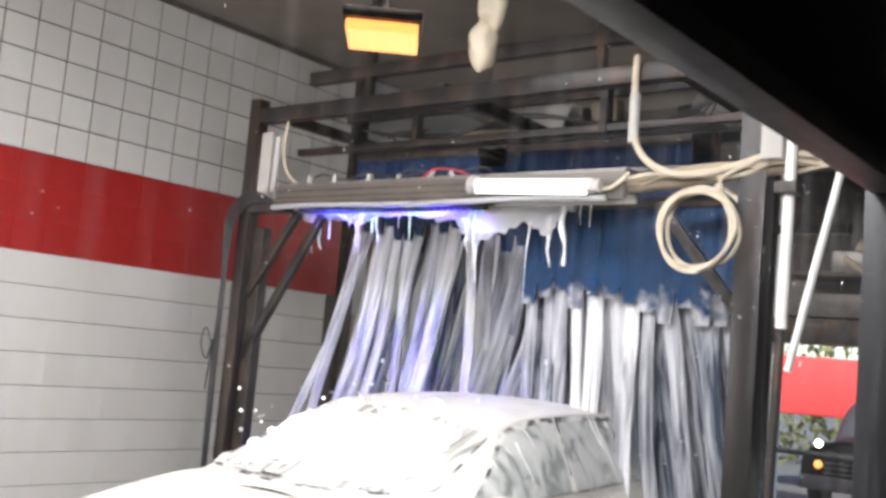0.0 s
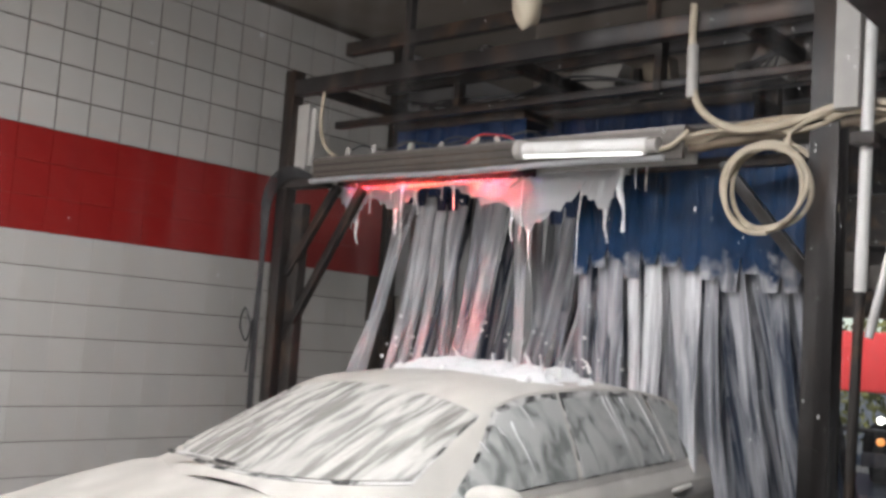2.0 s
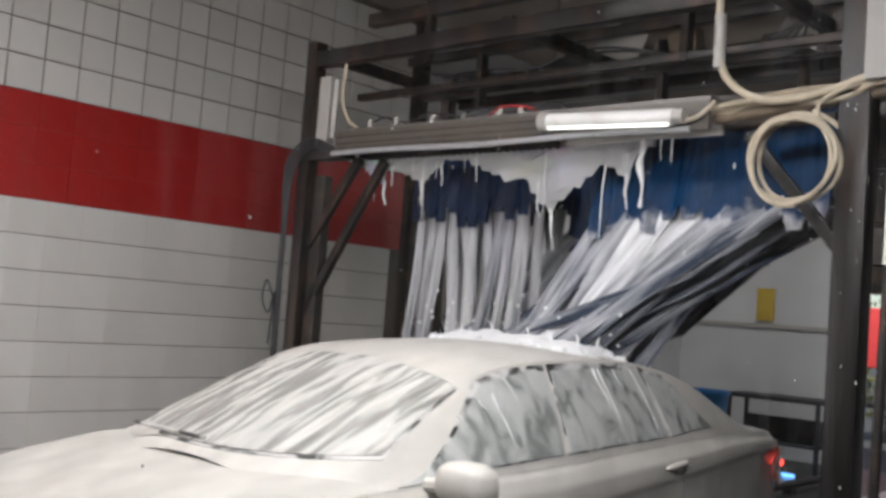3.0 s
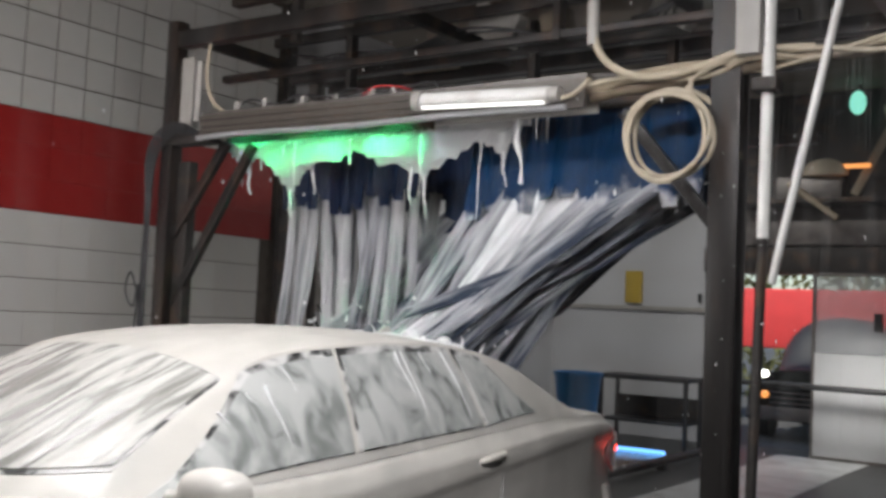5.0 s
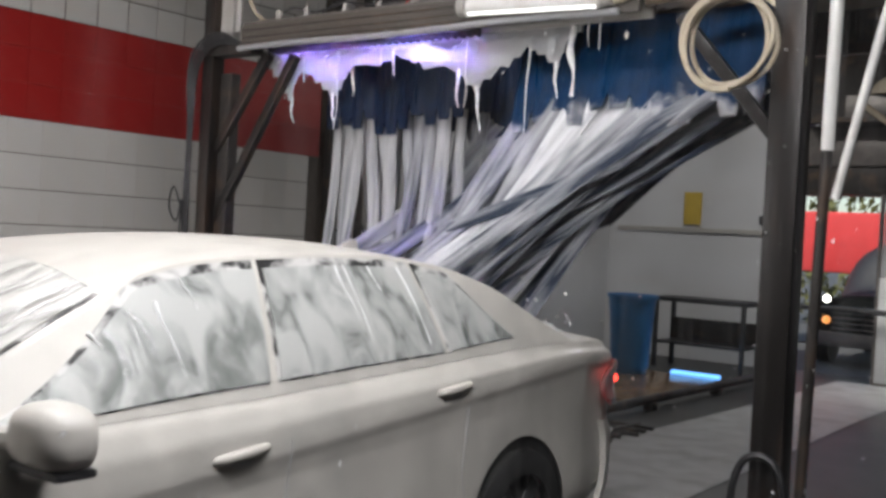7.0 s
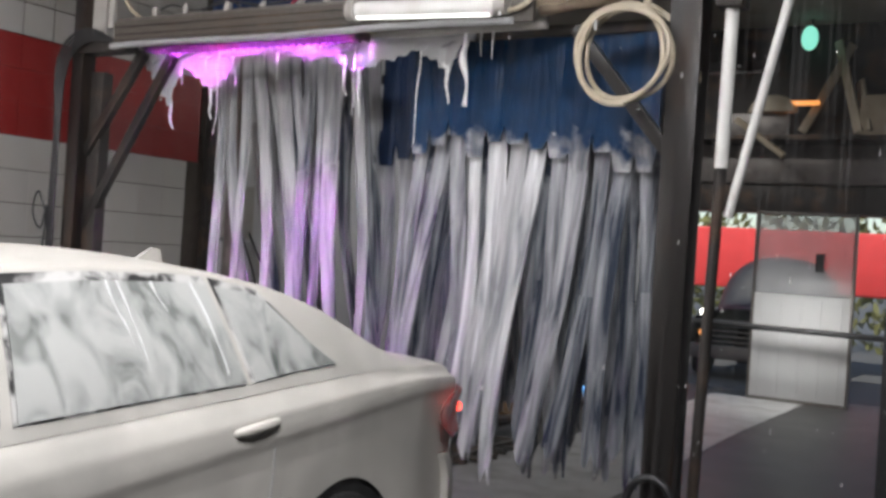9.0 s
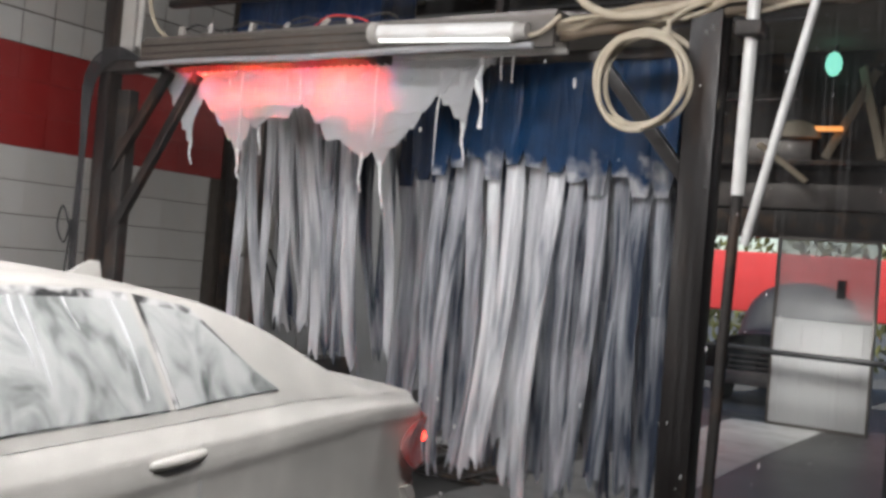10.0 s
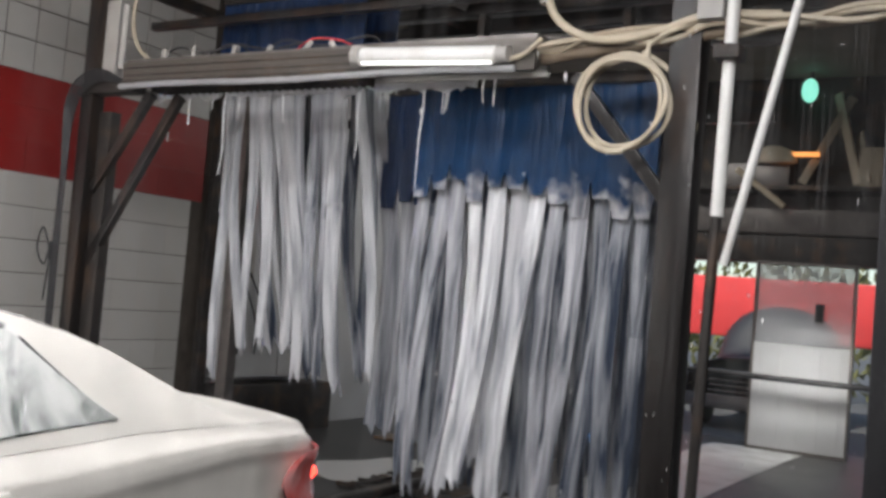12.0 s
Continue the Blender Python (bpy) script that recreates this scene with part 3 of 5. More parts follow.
# hose with its coil on the right of the bar
hose = empty("hose", pose(0, GY - 0.07, 0), "cream air hose hung in a coil beside a gantry post", "hose")
bm = pipe([(-2.29, 0, 3.42), (-2.29, 0, 3.2), (-2.26, -0.02, 2.95), (-2.18, -0.03, 2.82), (-2.03, -0.03, 2.74), (-1.86, -0.03, 2.73), (-1.7, -0.02, 2.76), (-1.5, -0.02, 2.81), (-1.2, 0, 2.8)], 0.02, 8, 10)
part("hose_run", bm, M_HOSE, hose)
part("hose_end", rod((-2.27, -0.02, 2.92), (-2.285, 0, 3.2), 0.03, 10), M_PALE, hose, "white hose fitting")
loop = [(-1.84 + 0.2 * math.sin(a) * (1 + 0.1 * math.sin(1.37 * a + 1)), -0.04 + 0.004 * a, 2.43 + 0.205 * math.cos(a) * (1 + 0.09 * math.sin(0.77 * a))) for a in [0.45 - 2 * math.pi * 3.6 * i / 70 for i in range(71)]]
bm = pipe([(-1.55, -0.01, 2.79), (-1.66, -0.03, 2.75), (-1.75, -0.04, 2.69)] + loop, 0.0115, 2, 8)
part("hose_coil", bm, M_HOSE, hose)
bm = pipe([(-1.8, 0.03, 2.68), (-1.68, 0.03, 2.6), (-1.58, 0.03, 2.48), (-1.54, 0.03, 2.33), (-1.6, 0.02, 2.28), (-1.66, 0.02, 2.29)], 0.013, 6, 8)
part("hose_tail", bm, M_HOSE, hose)
rng = random.Random(3)
for k in range(7):
    pts = [(-2.5 + 0.02 * k, 0.02, 2.66 + 0.01 * k)]
    for x in (-2.25, -2.0, -1.7, -1.45, -1.2, -0.9, -0.6):
        pts.append((x, rng.uniform(-0.03, 0.05), 2.72 + 0.05 * (x + 2.2) + rng.uniform(-0.035, 0.035)))
    part("cable", pipe(pts, rng.uniform(0.008, 0.014), 5, 7), M_HOSE if k % 3 else M_BEIGE, hose)
part("cable_sleeve", pipe([(-2.3, 0.04, 2.68), (-1.95, 0.04, 2.71), (-1.6, 0.04, 2.74), (-1.2, 0.04, 2.77), (-0.6, 0.04, 2.79)], 0.032, 6, 10, lambda t: 1 + 0.12 * math.sin(40 * t)), M_CABLEWRAP, hose, "brown taped cable bundle")
bm = pipe([(-2.44, -0.05, 2.66), (-2.36, -0.06, 2.67), (-2.3, -0.06, 2.71), (-2.27, -0.04, 2.75)], 0.012, 6, 7)
part("short_hose", bm, M_HOSE, hose)
left_hose = part("hose", pipe([(-5.1, GY, 3.3), (-5.12, GY, 3.05), (-5.05, GY, 2.88), (-4.92, GY, 2.79)], 0.012, 6, 7), M_HOSE)
tagged(left_hose, "thin cream hose hanging in the frame corner", "hose")
valve = part("valve", rod((-5.17, GY - 0.02, 2.75), (-5.16, GY - 0.02, 3.15), 0.022, 10), M_PALE)
tagged(valve, "slim white valve tube above the foam bar", "valve")

# pale casing and pipes above the right post
pipes = empty("downpipe", pose(0, 0, 0), "white plastic pipe in a pale casing beside a post", "pipe")
part("casing", box((-1.53, GY - 0.16, 2.78), (-1.42, GY - 0.08, CEIL), 0.006), M_PALE, pipes, "pale sheet casing")
part("lower_pipe", rod((-1.44, GY - 0.12, 0.0), (-1.395, GY - 0.12, 1.95), 0.024, 12), M_STEEL, pipes)
part("white_pipe", rod((-1.395, GY - 0.12, 1.95), (-1.365, GY - 0.12, CEIL), 0.028, 12), M_TUBEWHITE, pipes)
part("pipe_clip", box((-1.44, GY - 0.2, 2.6), (-1.33, GY - 0.07, 2.66), 0.01), M_STEEL, pipes)
lean = part("leaning_pipe", rod((-1.36, GY - 0.1, 1.75), (-1.03, GY - 0.1, 3.28), 0.02, 12), M_TUBEWHITE)
tagged(lean, "thin pale pipe leaning against the gantry", "pipe")


# ---- the car ----
def half_width(y):
    return interp(y, [(-2.32, 0.6), (-2.2, 0.74), (-1.9, 0.86), (-1.3, 0.905), (0, 0.915), (1.3, 0.905), (1.98, 0.875), (2.33, 0.81), (2.46, 0.72), (2.54, 0.6)])


def deck_z(y):
    return interp(y, [(-2.32, 0.62), (-2.2, 0.74), (-1.9, 0.83), (-1.5, 0.915), (-1.15, 0.97), (-0.8, 0.975), (0, 1.0), (0.9, 1.045), (1.5, 1.075), (1.95, 1.07), (2.28, 1.055), (2.44, 1.015), (2.52, 0.92)])


def roof_z(y):
    ys = [(-1.8, 0.66), (-1.32, 0.985), (-1.1, 1.1), (-0.8, 1.25), (-0.5, 1.375), (-0.25, 1.43), (0.05, 1.46), (0.4, 1.475), (0.8, 1.468), (1.15, 1.428), (1.45, 1.33), (1.75, 1.16), (1.95, 1.07), (2.2, 1.0)]
    # smoothed
    return sum(interp(y + d, ys) for d in (-0.08, -0.04, 0, 0.04, 0.08)) / 5


def body_point(y, v):
    w, top = half_width(y), deck_z(y)
    low = 0.2 + (0.06 if abs(y) > 2.1 else 0)
    crease = min(0.82 + 0.08 * y, top - 0.1)
    prof = [(0.0, low), (0.88, low), (0.965, low + 0.1), (0.985, 0.38), (0.985, 0.46), (0.982, 0.54), (0.978, 0.62), (0.975, 0.62 + 0.4 * (crease - 0.655)), (0.976, 0.62 + 0.75 * (crease - 0.655)), (0.984, crease - 0.035), (0.994, crease), (0.993, crease + 0.03), (0.985, (crease + top) / 2), (0.95, top - 0.035), (0.92, top - 0.004), (0.8, top + 0.008), (0.5, top + 0.024), (0.0, top + 0.03)]
    k = v * (len(prof) - 1)
    i = min(int(k), len(prof) - 2)
    f = k - i
    return prof[i][0] * (1 - f) * w + prof[i + 1][0] * f * w, prof[i][1] * (1 - f) + prof[i + 1][1] * f


AXLES = (-1.35, 1.44)
WHEEL_R, ARCH_R = 0.325, 0.375


def car_body(bm, side):
    ny, nv = 120, 64
    grid = []
    for i in range(ny + 1):
        y = -2.36 + 4.9 * i / ny
        col = []
        for j in range(nv + 1):
            x, z = body_point(y, j / nv)
            py, pz = y, z
            if x > 0.6 * half_width(y) and z < 0.8:
                for a in AXLES:
                    dy, dz = y - a, z - WHEEL_R
                    d = math.hypot(dy, dz)
                    if ARCH_R - 0.03 < d < ARCH_R + 0.025:
                        py, pz = a + dy / d * ARCH_R, WHEEL_R + dz / d * ARCH_R
            col.append(bm.verts.new((side * x, py, pz)))
        grid.append(col)
    for i in range(ny):
        for j in range(nv):
            q = (grid[i][j], grid[i + 1][j], grid[i + 1][j + 1], grid[i][j + 1])
            c = sum((v.co for v in q), Vector()) / 4
            if c.z < 0.75 and any(math.hypot(c.y - a, c.z - WHEEL_R) < ARCH_R - 0.004 for a in AXLES):
                continue
            bm.faces.new(q)
    for col in (grid[0], grid[-1]):
        bm.faces.new(col)


def cabin_point(y, u, out=0.0):
    """u 0 at the belt, 0.5 at the roof rail, 1 at the middle of the roof."""
    b = deck_z(y) - 0.01
    wb = half_width(y) * 0.93
    fade = min(1.0, max(0.0, (-0.1 - y) / 0.4))

    def top(x):
        return roof_z(y - 0.27 * fade * (x / 0.78) ** 2)
    k = min(1.0, max(0.0, (top(0) - b) / 0.42))
    wr = wb - 0.2 * k - 0.02
    rail = b + (top(wr) - b) * 0.9
    if u <= 0.5:
        f = u / 0.5
        x = wb + (wr - wb) * f ** 1.15
        z = b + (rail - b) * f
        nrm = Vector((0.9, 0, 0.4))
    else:
        f = (u - 0.5) / 0.5
        x = wr * (1 - f)
        h = top(x)
        z = h - (top(wr) - rail) * (1 - f) ** 2.3
        nrm = Vector((0.5 * (1 - f), 0, 1))
    p = Vector((x, y, z))
    if out:
        e = 0.02
        if u > 0.5:
            sl = (roof_z(y + e) - roof_z(y - e)) / (2 * e)
            nrm = Vector((0.35 * (1 - f), -sl, 1))
        p += nrm.normalized() * out
    return p


def flip(p, side):
    return Vector((side * p.x, p.y, p.z))


def window_patch(corners, side, out, nu=14, nv=8):
    """corners: (y, u) for front low, rear low, rear high, front high."""
    (y0, u0), (y1, u1), (y2, u2), (y3, u3) = corners

    def f(a, b):
        y = (y0 * (1 - a) + y1 * a) * (1 - b) + (y3 * (1 - a) + y2 * a) * b
        u = (u0 * (1 - a) + u1 * a) * (1 - b) + (u3 * (1 - a) + u2 * a) * b
        return flip(cabin_point(y, u, out), side)
    return grid_surface(f, nu, nv)


car = empty("car", pose(-3.23, 3.0, 0), "white four-door saloon car covered in wash foam", "car")
bm = bmesh.new()
car_body(bm, 1), car_body(bm, -1)
bmesh.ops.remove_doubles(bm, verts=bm.verts, dist=0.002)
body = part("body", bm, M_PAINT, car)
bm = bmesh.new()
for side in (1, -1):
    grid_surface(lambda a, b: flip(cabin_point(-1.3 + 3.45 * a, b), side), 70, 24, bm)
bmesh.ops.remove_doubles(bm, verts=bm.verts, dist=0.002)
part("cabin", bm, M_PAINT, car)

for side in (1, -1):
    for nm, cs in (("front_window", [(-0.98, 0.05), (0.03, 0.05), (0.1, 0.45), (-0.36, 0.45)]),
                   ("rear_window", [(0.08, 0.05), (0.93, 0.05), (0.9, 0.45), (0.14, 0.45)]),
                   ("quarter_window", [(0.97, 0.05), (1.42, 0.09), (1.14, 0.43), (0.94, 0.45)])):
        frame_c = [(y + dy, u + du) for (y, u), (dy, du) in zip(cs, ((-0.012, -0.006), (0.003, -0.006), (0.003, 0.034), (-0.012, 0.034)))]
        p = part(nm, thick(window_patch(cs, side, 0.008), 0.004), M_WIN, body, "side window streaked with foam")
        part("window_trim", thick(window_patch(frame_c, side, 0.003), 0.004), M_TRIM, p)


def screen_patch(y_low, y_high, out, edge):
    def f(a, b):
        s = -1 + 2 * a
        u = 1 - abs(s) * (0.5 - edge)
        y = y_low + (y_high - y_low) * b + (0.3 if y_low < 0 else -0.14) * (1 - b) * s * s
        p = cabin_point(y, u, out)
        return flip(p, 1 if s >= 0 else -1)
    return grid_surface(f, 24, 12)


p = part("windscreen", thick(screen_patch(-1.24, -0.46, 0.008, 0.012), 0.004), M_SCREEN, body, "windscreen under running foam")
part("windscreen_trim", thick(screen_patch(-1.255, -0.45, 0.003, 0.004), 0.004), M_TRIM, p)
p = part("rear_windscreen", thick(screen_patch(1.86, 1.25, 0.008, 0.05), 0.004), M_SCREEN, body, "rear windscreen streaked with foam")
part("windscreen_trim", thick(screen_patch(1.88, 1.235, 0.003, 0.04), 0.004), M_TRIM, p)
bm = bmesh.new()
add_pipe(bm, [(-0.5, -1.205, 1.045), (-0.25, -1.225, 1.05), (0.02, -1.225, 1.045)], 0.009, 6, 6)
part("wiper", bm, M_TRIM, body, "black wiper blade at the screen base")
cowl = grid_surface(lambda a, b: Vector(((-0.78 + 1.56 * a), -1.285 + 0.045 * b + 0.32 * (abs(-1 + 2 * a)) ** 2, deck_z(-1.285 + 0.32 * abs(-1 + 2 * a) ** 2) + 0.034 + 0.004 * b - 0.022 * abs(-1 + 2 * a))), 20, 2)
part("cowl", thick(cowl, 0.006), M_BLACK, body, "dark cowl strip under the windscreen")


def side_x(y, z):
    best = 0.9
    for j in range(60):
        x, zz = body_point(y, 0.3 + 0.55 * j / 60)
        if zz >= z:
            return x
        best = x
    return best


for side in (1, -1):
    for y0 in (-0.93, 0.07, 1.02):
        pts = [(side * (side_x(y0, z) + 0.001), y0 + (0.1 * (0.55 - z) / 0.3 if y0 > 1 and z < 0.72 else 0), z) for z in (0.32, 0.45, 0.6, 0.72, 0.85, 0.98)]
        part("door_seam", pipe(pts, 0.003, 3, 5), M_CURB, body)
    for y0, hz in ((-0.13, -0.025), (0.92, 0.075)):
        x = side_x(y0, 0.87 + hz)
        bm = pipe([(side * (x - 0.01), y0 - 0.11, 0.855 + hz), (side * (x + 0.004), y0 - 0.08, 0.862 + hz), (side * (x + 0.01), y0, 0.87 + hz), (side * (x + 0.004), y0 + 0.08, 0.877 + hz), (side * (x - 0.01), y0 + 0.11, 0.88 + hz)], 0.018, 6, 10, lambda t: 0.55 + 0.45 * math.sin(math.pi * t))
        part("door_handle", bm, M_PAINT, body)
        # greyer ellipsoid paints the shade of the hollow behind the handle
        bm = bmesh.new()
        bmesh.ops.create_uvsphere(bm, u_segments=14, v_segments=8, radius=1.0, matrix=pose(side * (x - 0.012), y0, 0.855 + hz) @ Matrix.Diagonal((0.02, 0.085, 0.035, 1)))
        part("handle_shade", bm, M_CURB, body)
    # mirror
    bm = bmesh.new()
    bmesh.ops.create_uvsphere(bm, u_segments=20, v_segments=12, radius=1.0)
    for v in bm.verts:
        v.co = Vector([math.copysign(abs(k) ** 0.65, k) for k in v.co])
        v.co = Vector((v.co.x * 0.12, (v.co.y if v.co.y < 0 else v.co.y * 0.45) * 0.1, v.co.z * (0.085 if v.co.z > 0 else 0.07)))
        v.co += (Vector((1.0, -0.79, 0.99)) if side > 0 else Vector((-0.95, -0.66, 0.95)))
    add_pipe(bm, [(side * 0.84, -0.84, 0.97), (side * 0.94, -0.82, 0.98)], 0.03, 3, 8)
    mir = part("mirror", bm, M_PAINT, body, "foam-covered door mirror")
    part("mirror_base", box((side * 1.0 - 0.11, -0.86, 0.905), (side * 1.0 + 0.1, -0.75, 0.93), 0.012), M_BLACK, mir)
    # tail lamp, wrapped round the corner
    bm = grid_surface(lambda a, b: Vector((side * (interp(2.0 + 0.4 * a, [(2.0, 0.862), (2.2, 0.828), (2.3, 0.785), (2.4, 0.71)]) + 0.012 * (1 if 0.05 < b < 0.95 and a > 0.03 else 0)), 2.13 + 0.335 * a + 0.1 * (1 - a) * (2 * b - 1) ** 2, 0.75 + 0.2 * b)), 14, 10)
    tl = part("tail_lamp", thick(bm, 0.012), M_TAIL, body, "red tail lamp dulled by foam")
    bm = bmesh.new()
    bmesh.ops.create_uvsphere(bm, u_segments=10, v_segments=8, radius=0.024, matrix=pose(side * 0.815, 2.33, 0.87))
    part("bulb", bm, M_TAILGLOW, tl, "small lit red bulb")
    part("sill_trim", beam((side * 0.9, -0.98, 0.235), (side * 0.9, 1.0, 0.235), 0.03, 0.07), M_TRIM, body)
    for a in AXLES:
        w = empty("wheel", pose(side * 0.8, a, WHEEL_R), "", "")
        w.parent = car
        bm = bmesh.new()
        n = 40
        prof = [(-0.1, 0.22), (-0.1, 0.29), (-0.085, 0.318), (-0.05, 0.325), (0.05, 0.325), (0.085, 0.318), (0.1, 0.29), (0.1, 0.22)]
        rings = [[bm.verts.new((px, pr * math.cos(2 * math.pi * k / n), pr * math.sin(2 * math.pi * k / n))) for px, pr in prof] for k in range(n)]
        for k in range(n):
            for i in range(len(prof)):
                bm.faces.new((rings[k][i], rings[(k + 1) % n][i], rings[(k + 1) % n][(i + 1) % len(prof)], rings[k][(i + 1) % len(prof)]))
        part("tyre", bm, M_TYRE, w)
        bm = bmesh.new()
        for k in range(5):
            add_box(bm, (side * 0.05 - 0.02, -0.035, 0.03), (side * 0.05 + 0.02, 0.035, 0.225), 0.008, pose(0, 0, 0, 72 * k, 0, 0))
        bmesh.ops.create_cone(bm, cap_ends=True, segments=20, radius1=0.06, radius2=0.05, depth=0.05, matrix=pose(side * 0.05, 0, 0, 0, 90, 0))
        add_rod(bm, (side * -0.06, 0, 0), (side * 0.0, 0, 0), 0.21, 30)
        part("rim", bm, M_RIM, w)
        part("wheel_well", rod((side * 0.5, a, WHEEL_R), (side * 0.86, a, WHEEL_R), ARCH_R + 0.004, 36), M_TYRE, body)
bm = bmesh.new()
v = [bm.verts.new(p) for p in ((-0.02, 1.14, 1.4), (0.02, 1.14, 1.4), (0.02, 1.34, 1.35), (-0.02, 1.34, 1.35), (-0.006, 1.28, 1.48), (0.006, 1.28, 1.48), (0.006, 1.32, 1.475), (-0.006, 1.32, 1.475))]
for q in ((0, 1, 2, 3), (4, 5, 6, 7), (0, 1, 5, 4), (1, 2, 6, 5), (2, 3, 7, 6), (3, 0, 4, 7)):
    bm.faces.new([v[i] for i in q])
part("antenna", bm, M_PAINT, body, "white shark-fin antenna")
bumper = grid_surface(lambda a, b: Vector((0.84 * math.sin(1.45 * (2 * a - 1)) / math.sin(1.45), 2.17 + 0.42 * math.cos(1.5 * (2 * a - 1)) ** 0.6 - 0.05 * abs(2 * b - 1) ** 3, 0.3 + 0.38 * b)), 28, 8)
part("bumper", thick(bumper, 0.03), M_PAINT, body, "foam-covered rear bumper")
part("number_plate", box((-0.26, 2.535, 0.72), (0.26, 2.555, 0.83), 0.004), M_PALE, body)
# foam running down the side windows
rng = random.Random(31)
for k in range(8):
    y = rng.uniform(-0.55, 1.1)
    u1 = 0.45 - (0.06 if y < -0.3 else 0)
    ln = rng.uniform(0.05, 0.36)
    bm = pipe([cabin_point(y + 0.008 * i + rng.uniform(-0.006, 0.006), max(0.06, u1 - ln * i / 4), 0.009) for i in range(5)], rng.uniform(0.002, 0.004), 3, 6, lambda t: 1.4 - 0.9 * t + 0.3 * math.sin(11 * t + k))
    part("foam_run", bm, M_LUMP, body)


# ---- hanging cloth racks ----
def strip_mesh(w, length, seed, start, end, ragged=False):
    """A piece of a hanging ribbon between two shares of its length; the ragged one frays at the end."""
    rr = random.Random(seed)
    ph, ph2, side = rr.uniform(0, 6), rr.uniform(0, 6), rr.uniform(-0.3, 0.3)

    def f(a, q):
        b = start + (end - start) * q
        z = -length * (b - (0.03 * math.sin(9 * a + ph) * q if ragged else 0))
        narrow = 1 - 0.14 * b * b
        x = (a - 0.5 + side * b * b * 0.5) * w * narrow + 0.03 * b * math.sin(2.2 * b * length + ph)
        y = (0.012 * math.sin(5 * a + ph2 + 3 * b) + 0.05 * math.sin(1.9 * b * length + ph) - 0.05 * math.sin(ph)) * min(1, b * 4)
        return Vector((x, y, z))
    return thick(grid_surface(f, 4, 11), 0.01)


def sheet_mesh(width, length, count, seed):
    """The uncut upper part of a curtain, cut into uneven tongues along its lower edge."""
    rr = random.Random(seed)
    tongue = [rr.uniform(-0.12, 0.2) for _ in range(count)]
    ph = rr.uniform(0, 6)

    def f(a, b):
        k = min(count - 1, int(a * count))
        gap = min(1.0, 6 * min(a * count - k, k + 1 - a * count))
        drop = length * (1 + max(0.0, b - 0.7) / 0.3 * (tongue[k] - 0.16 * (1 - gap)))
        return Vector(((a - 0.5) * width, 0.014 * b * math.sin(9 * a + ph) + 0.006 * math.sin(31 * a + 4 * b), -drop * b))
    return thick(grid_surface(f, count * 6, 10), 0.012)


def cloth_rack(label, x0, x1, top, depth, sheet_len, strip_len, end_len, count, m_sheet, m_strip, seed, depth_rows=2, shade_from=2.0):
    rack = empty("cloth_rack", pose((x0 + x1) / 2, depth, top), label, "wash curtain", "swinging wash curtains")
    half = (x1 - x0) / 2
    part("rack_bar", box((-half, -0.2, -0.03), (half, 0.2, 0.03), 0.01), M_STEEL, rack)
    rr = random.Random(seed)
    sheets, out = [], []
    for k, yy in enumerate((-0.17, 0.17)):
        sheets.append((part("cloth_sheet", sheet_mesh(2 * half, sheet_len, count, seed * 10 + k), m_sheet, rack, "uncut blue upper cloth"), yy))
    for r in range(depth_rows):
        yy = -0.13 + 0.26 * r / max(1, depth_rows - 1)
        for k in range(count):
            w = (x1 - x0) / count * rr.uniform(0.6, 0.98)
            x = -half + (x1 - x0) * (k + 0.5) / count
            ln = strip_len * rr.uniform(0.9, 1.1)
            full = ln + end_len * rr.uniform(0.85, 1.05)
            # darker cloth in back rows; on the right it paints shade into strips
            dark = r == 2 or (r == 1 and rr.random() < 0.5) or k > count * (shade_from + 0.2)
            m = M_NAVYEND if dark else M_GREYEND if k > count * shade_from else m_strip[rr.randrange(len(m_strip))]
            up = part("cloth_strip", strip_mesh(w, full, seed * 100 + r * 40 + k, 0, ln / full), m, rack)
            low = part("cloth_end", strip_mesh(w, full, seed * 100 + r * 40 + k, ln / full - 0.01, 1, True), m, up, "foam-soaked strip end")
            out.append((up, low, rr.uniform(0, 1), x / half, Vector((x, yy + rr.uniform(-0.03, 0.03), -sheet_len + 0.06)), ln))
    return rack, sheets, out


rack_left = cloth_rack("navy and grey cloth strips hanging from a rocking rack", -4.87, -3.75, 2.75, 5.3, 0.52, 0.85, 1.02, 11, M_NAVYTOP, (M_GREYRIB, M_GREYRIB, M_GREYEND), 1)
rack_upper = cloth_rack("navy cloth strips on the raised rocking rack", -3.75, -2.35, 2.7, 5.62, 0.6, 0.8, 0.75, 12, M_NAVYTOP, (M_GREYEND, M_NAVYEND, M_NAVYEND), 2)
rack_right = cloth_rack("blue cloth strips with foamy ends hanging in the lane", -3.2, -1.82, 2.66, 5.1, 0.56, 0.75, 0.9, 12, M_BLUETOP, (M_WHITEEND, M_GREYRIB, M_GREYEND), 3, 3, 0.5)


# ---- foam hanging from the bar ----
BANDS = 6


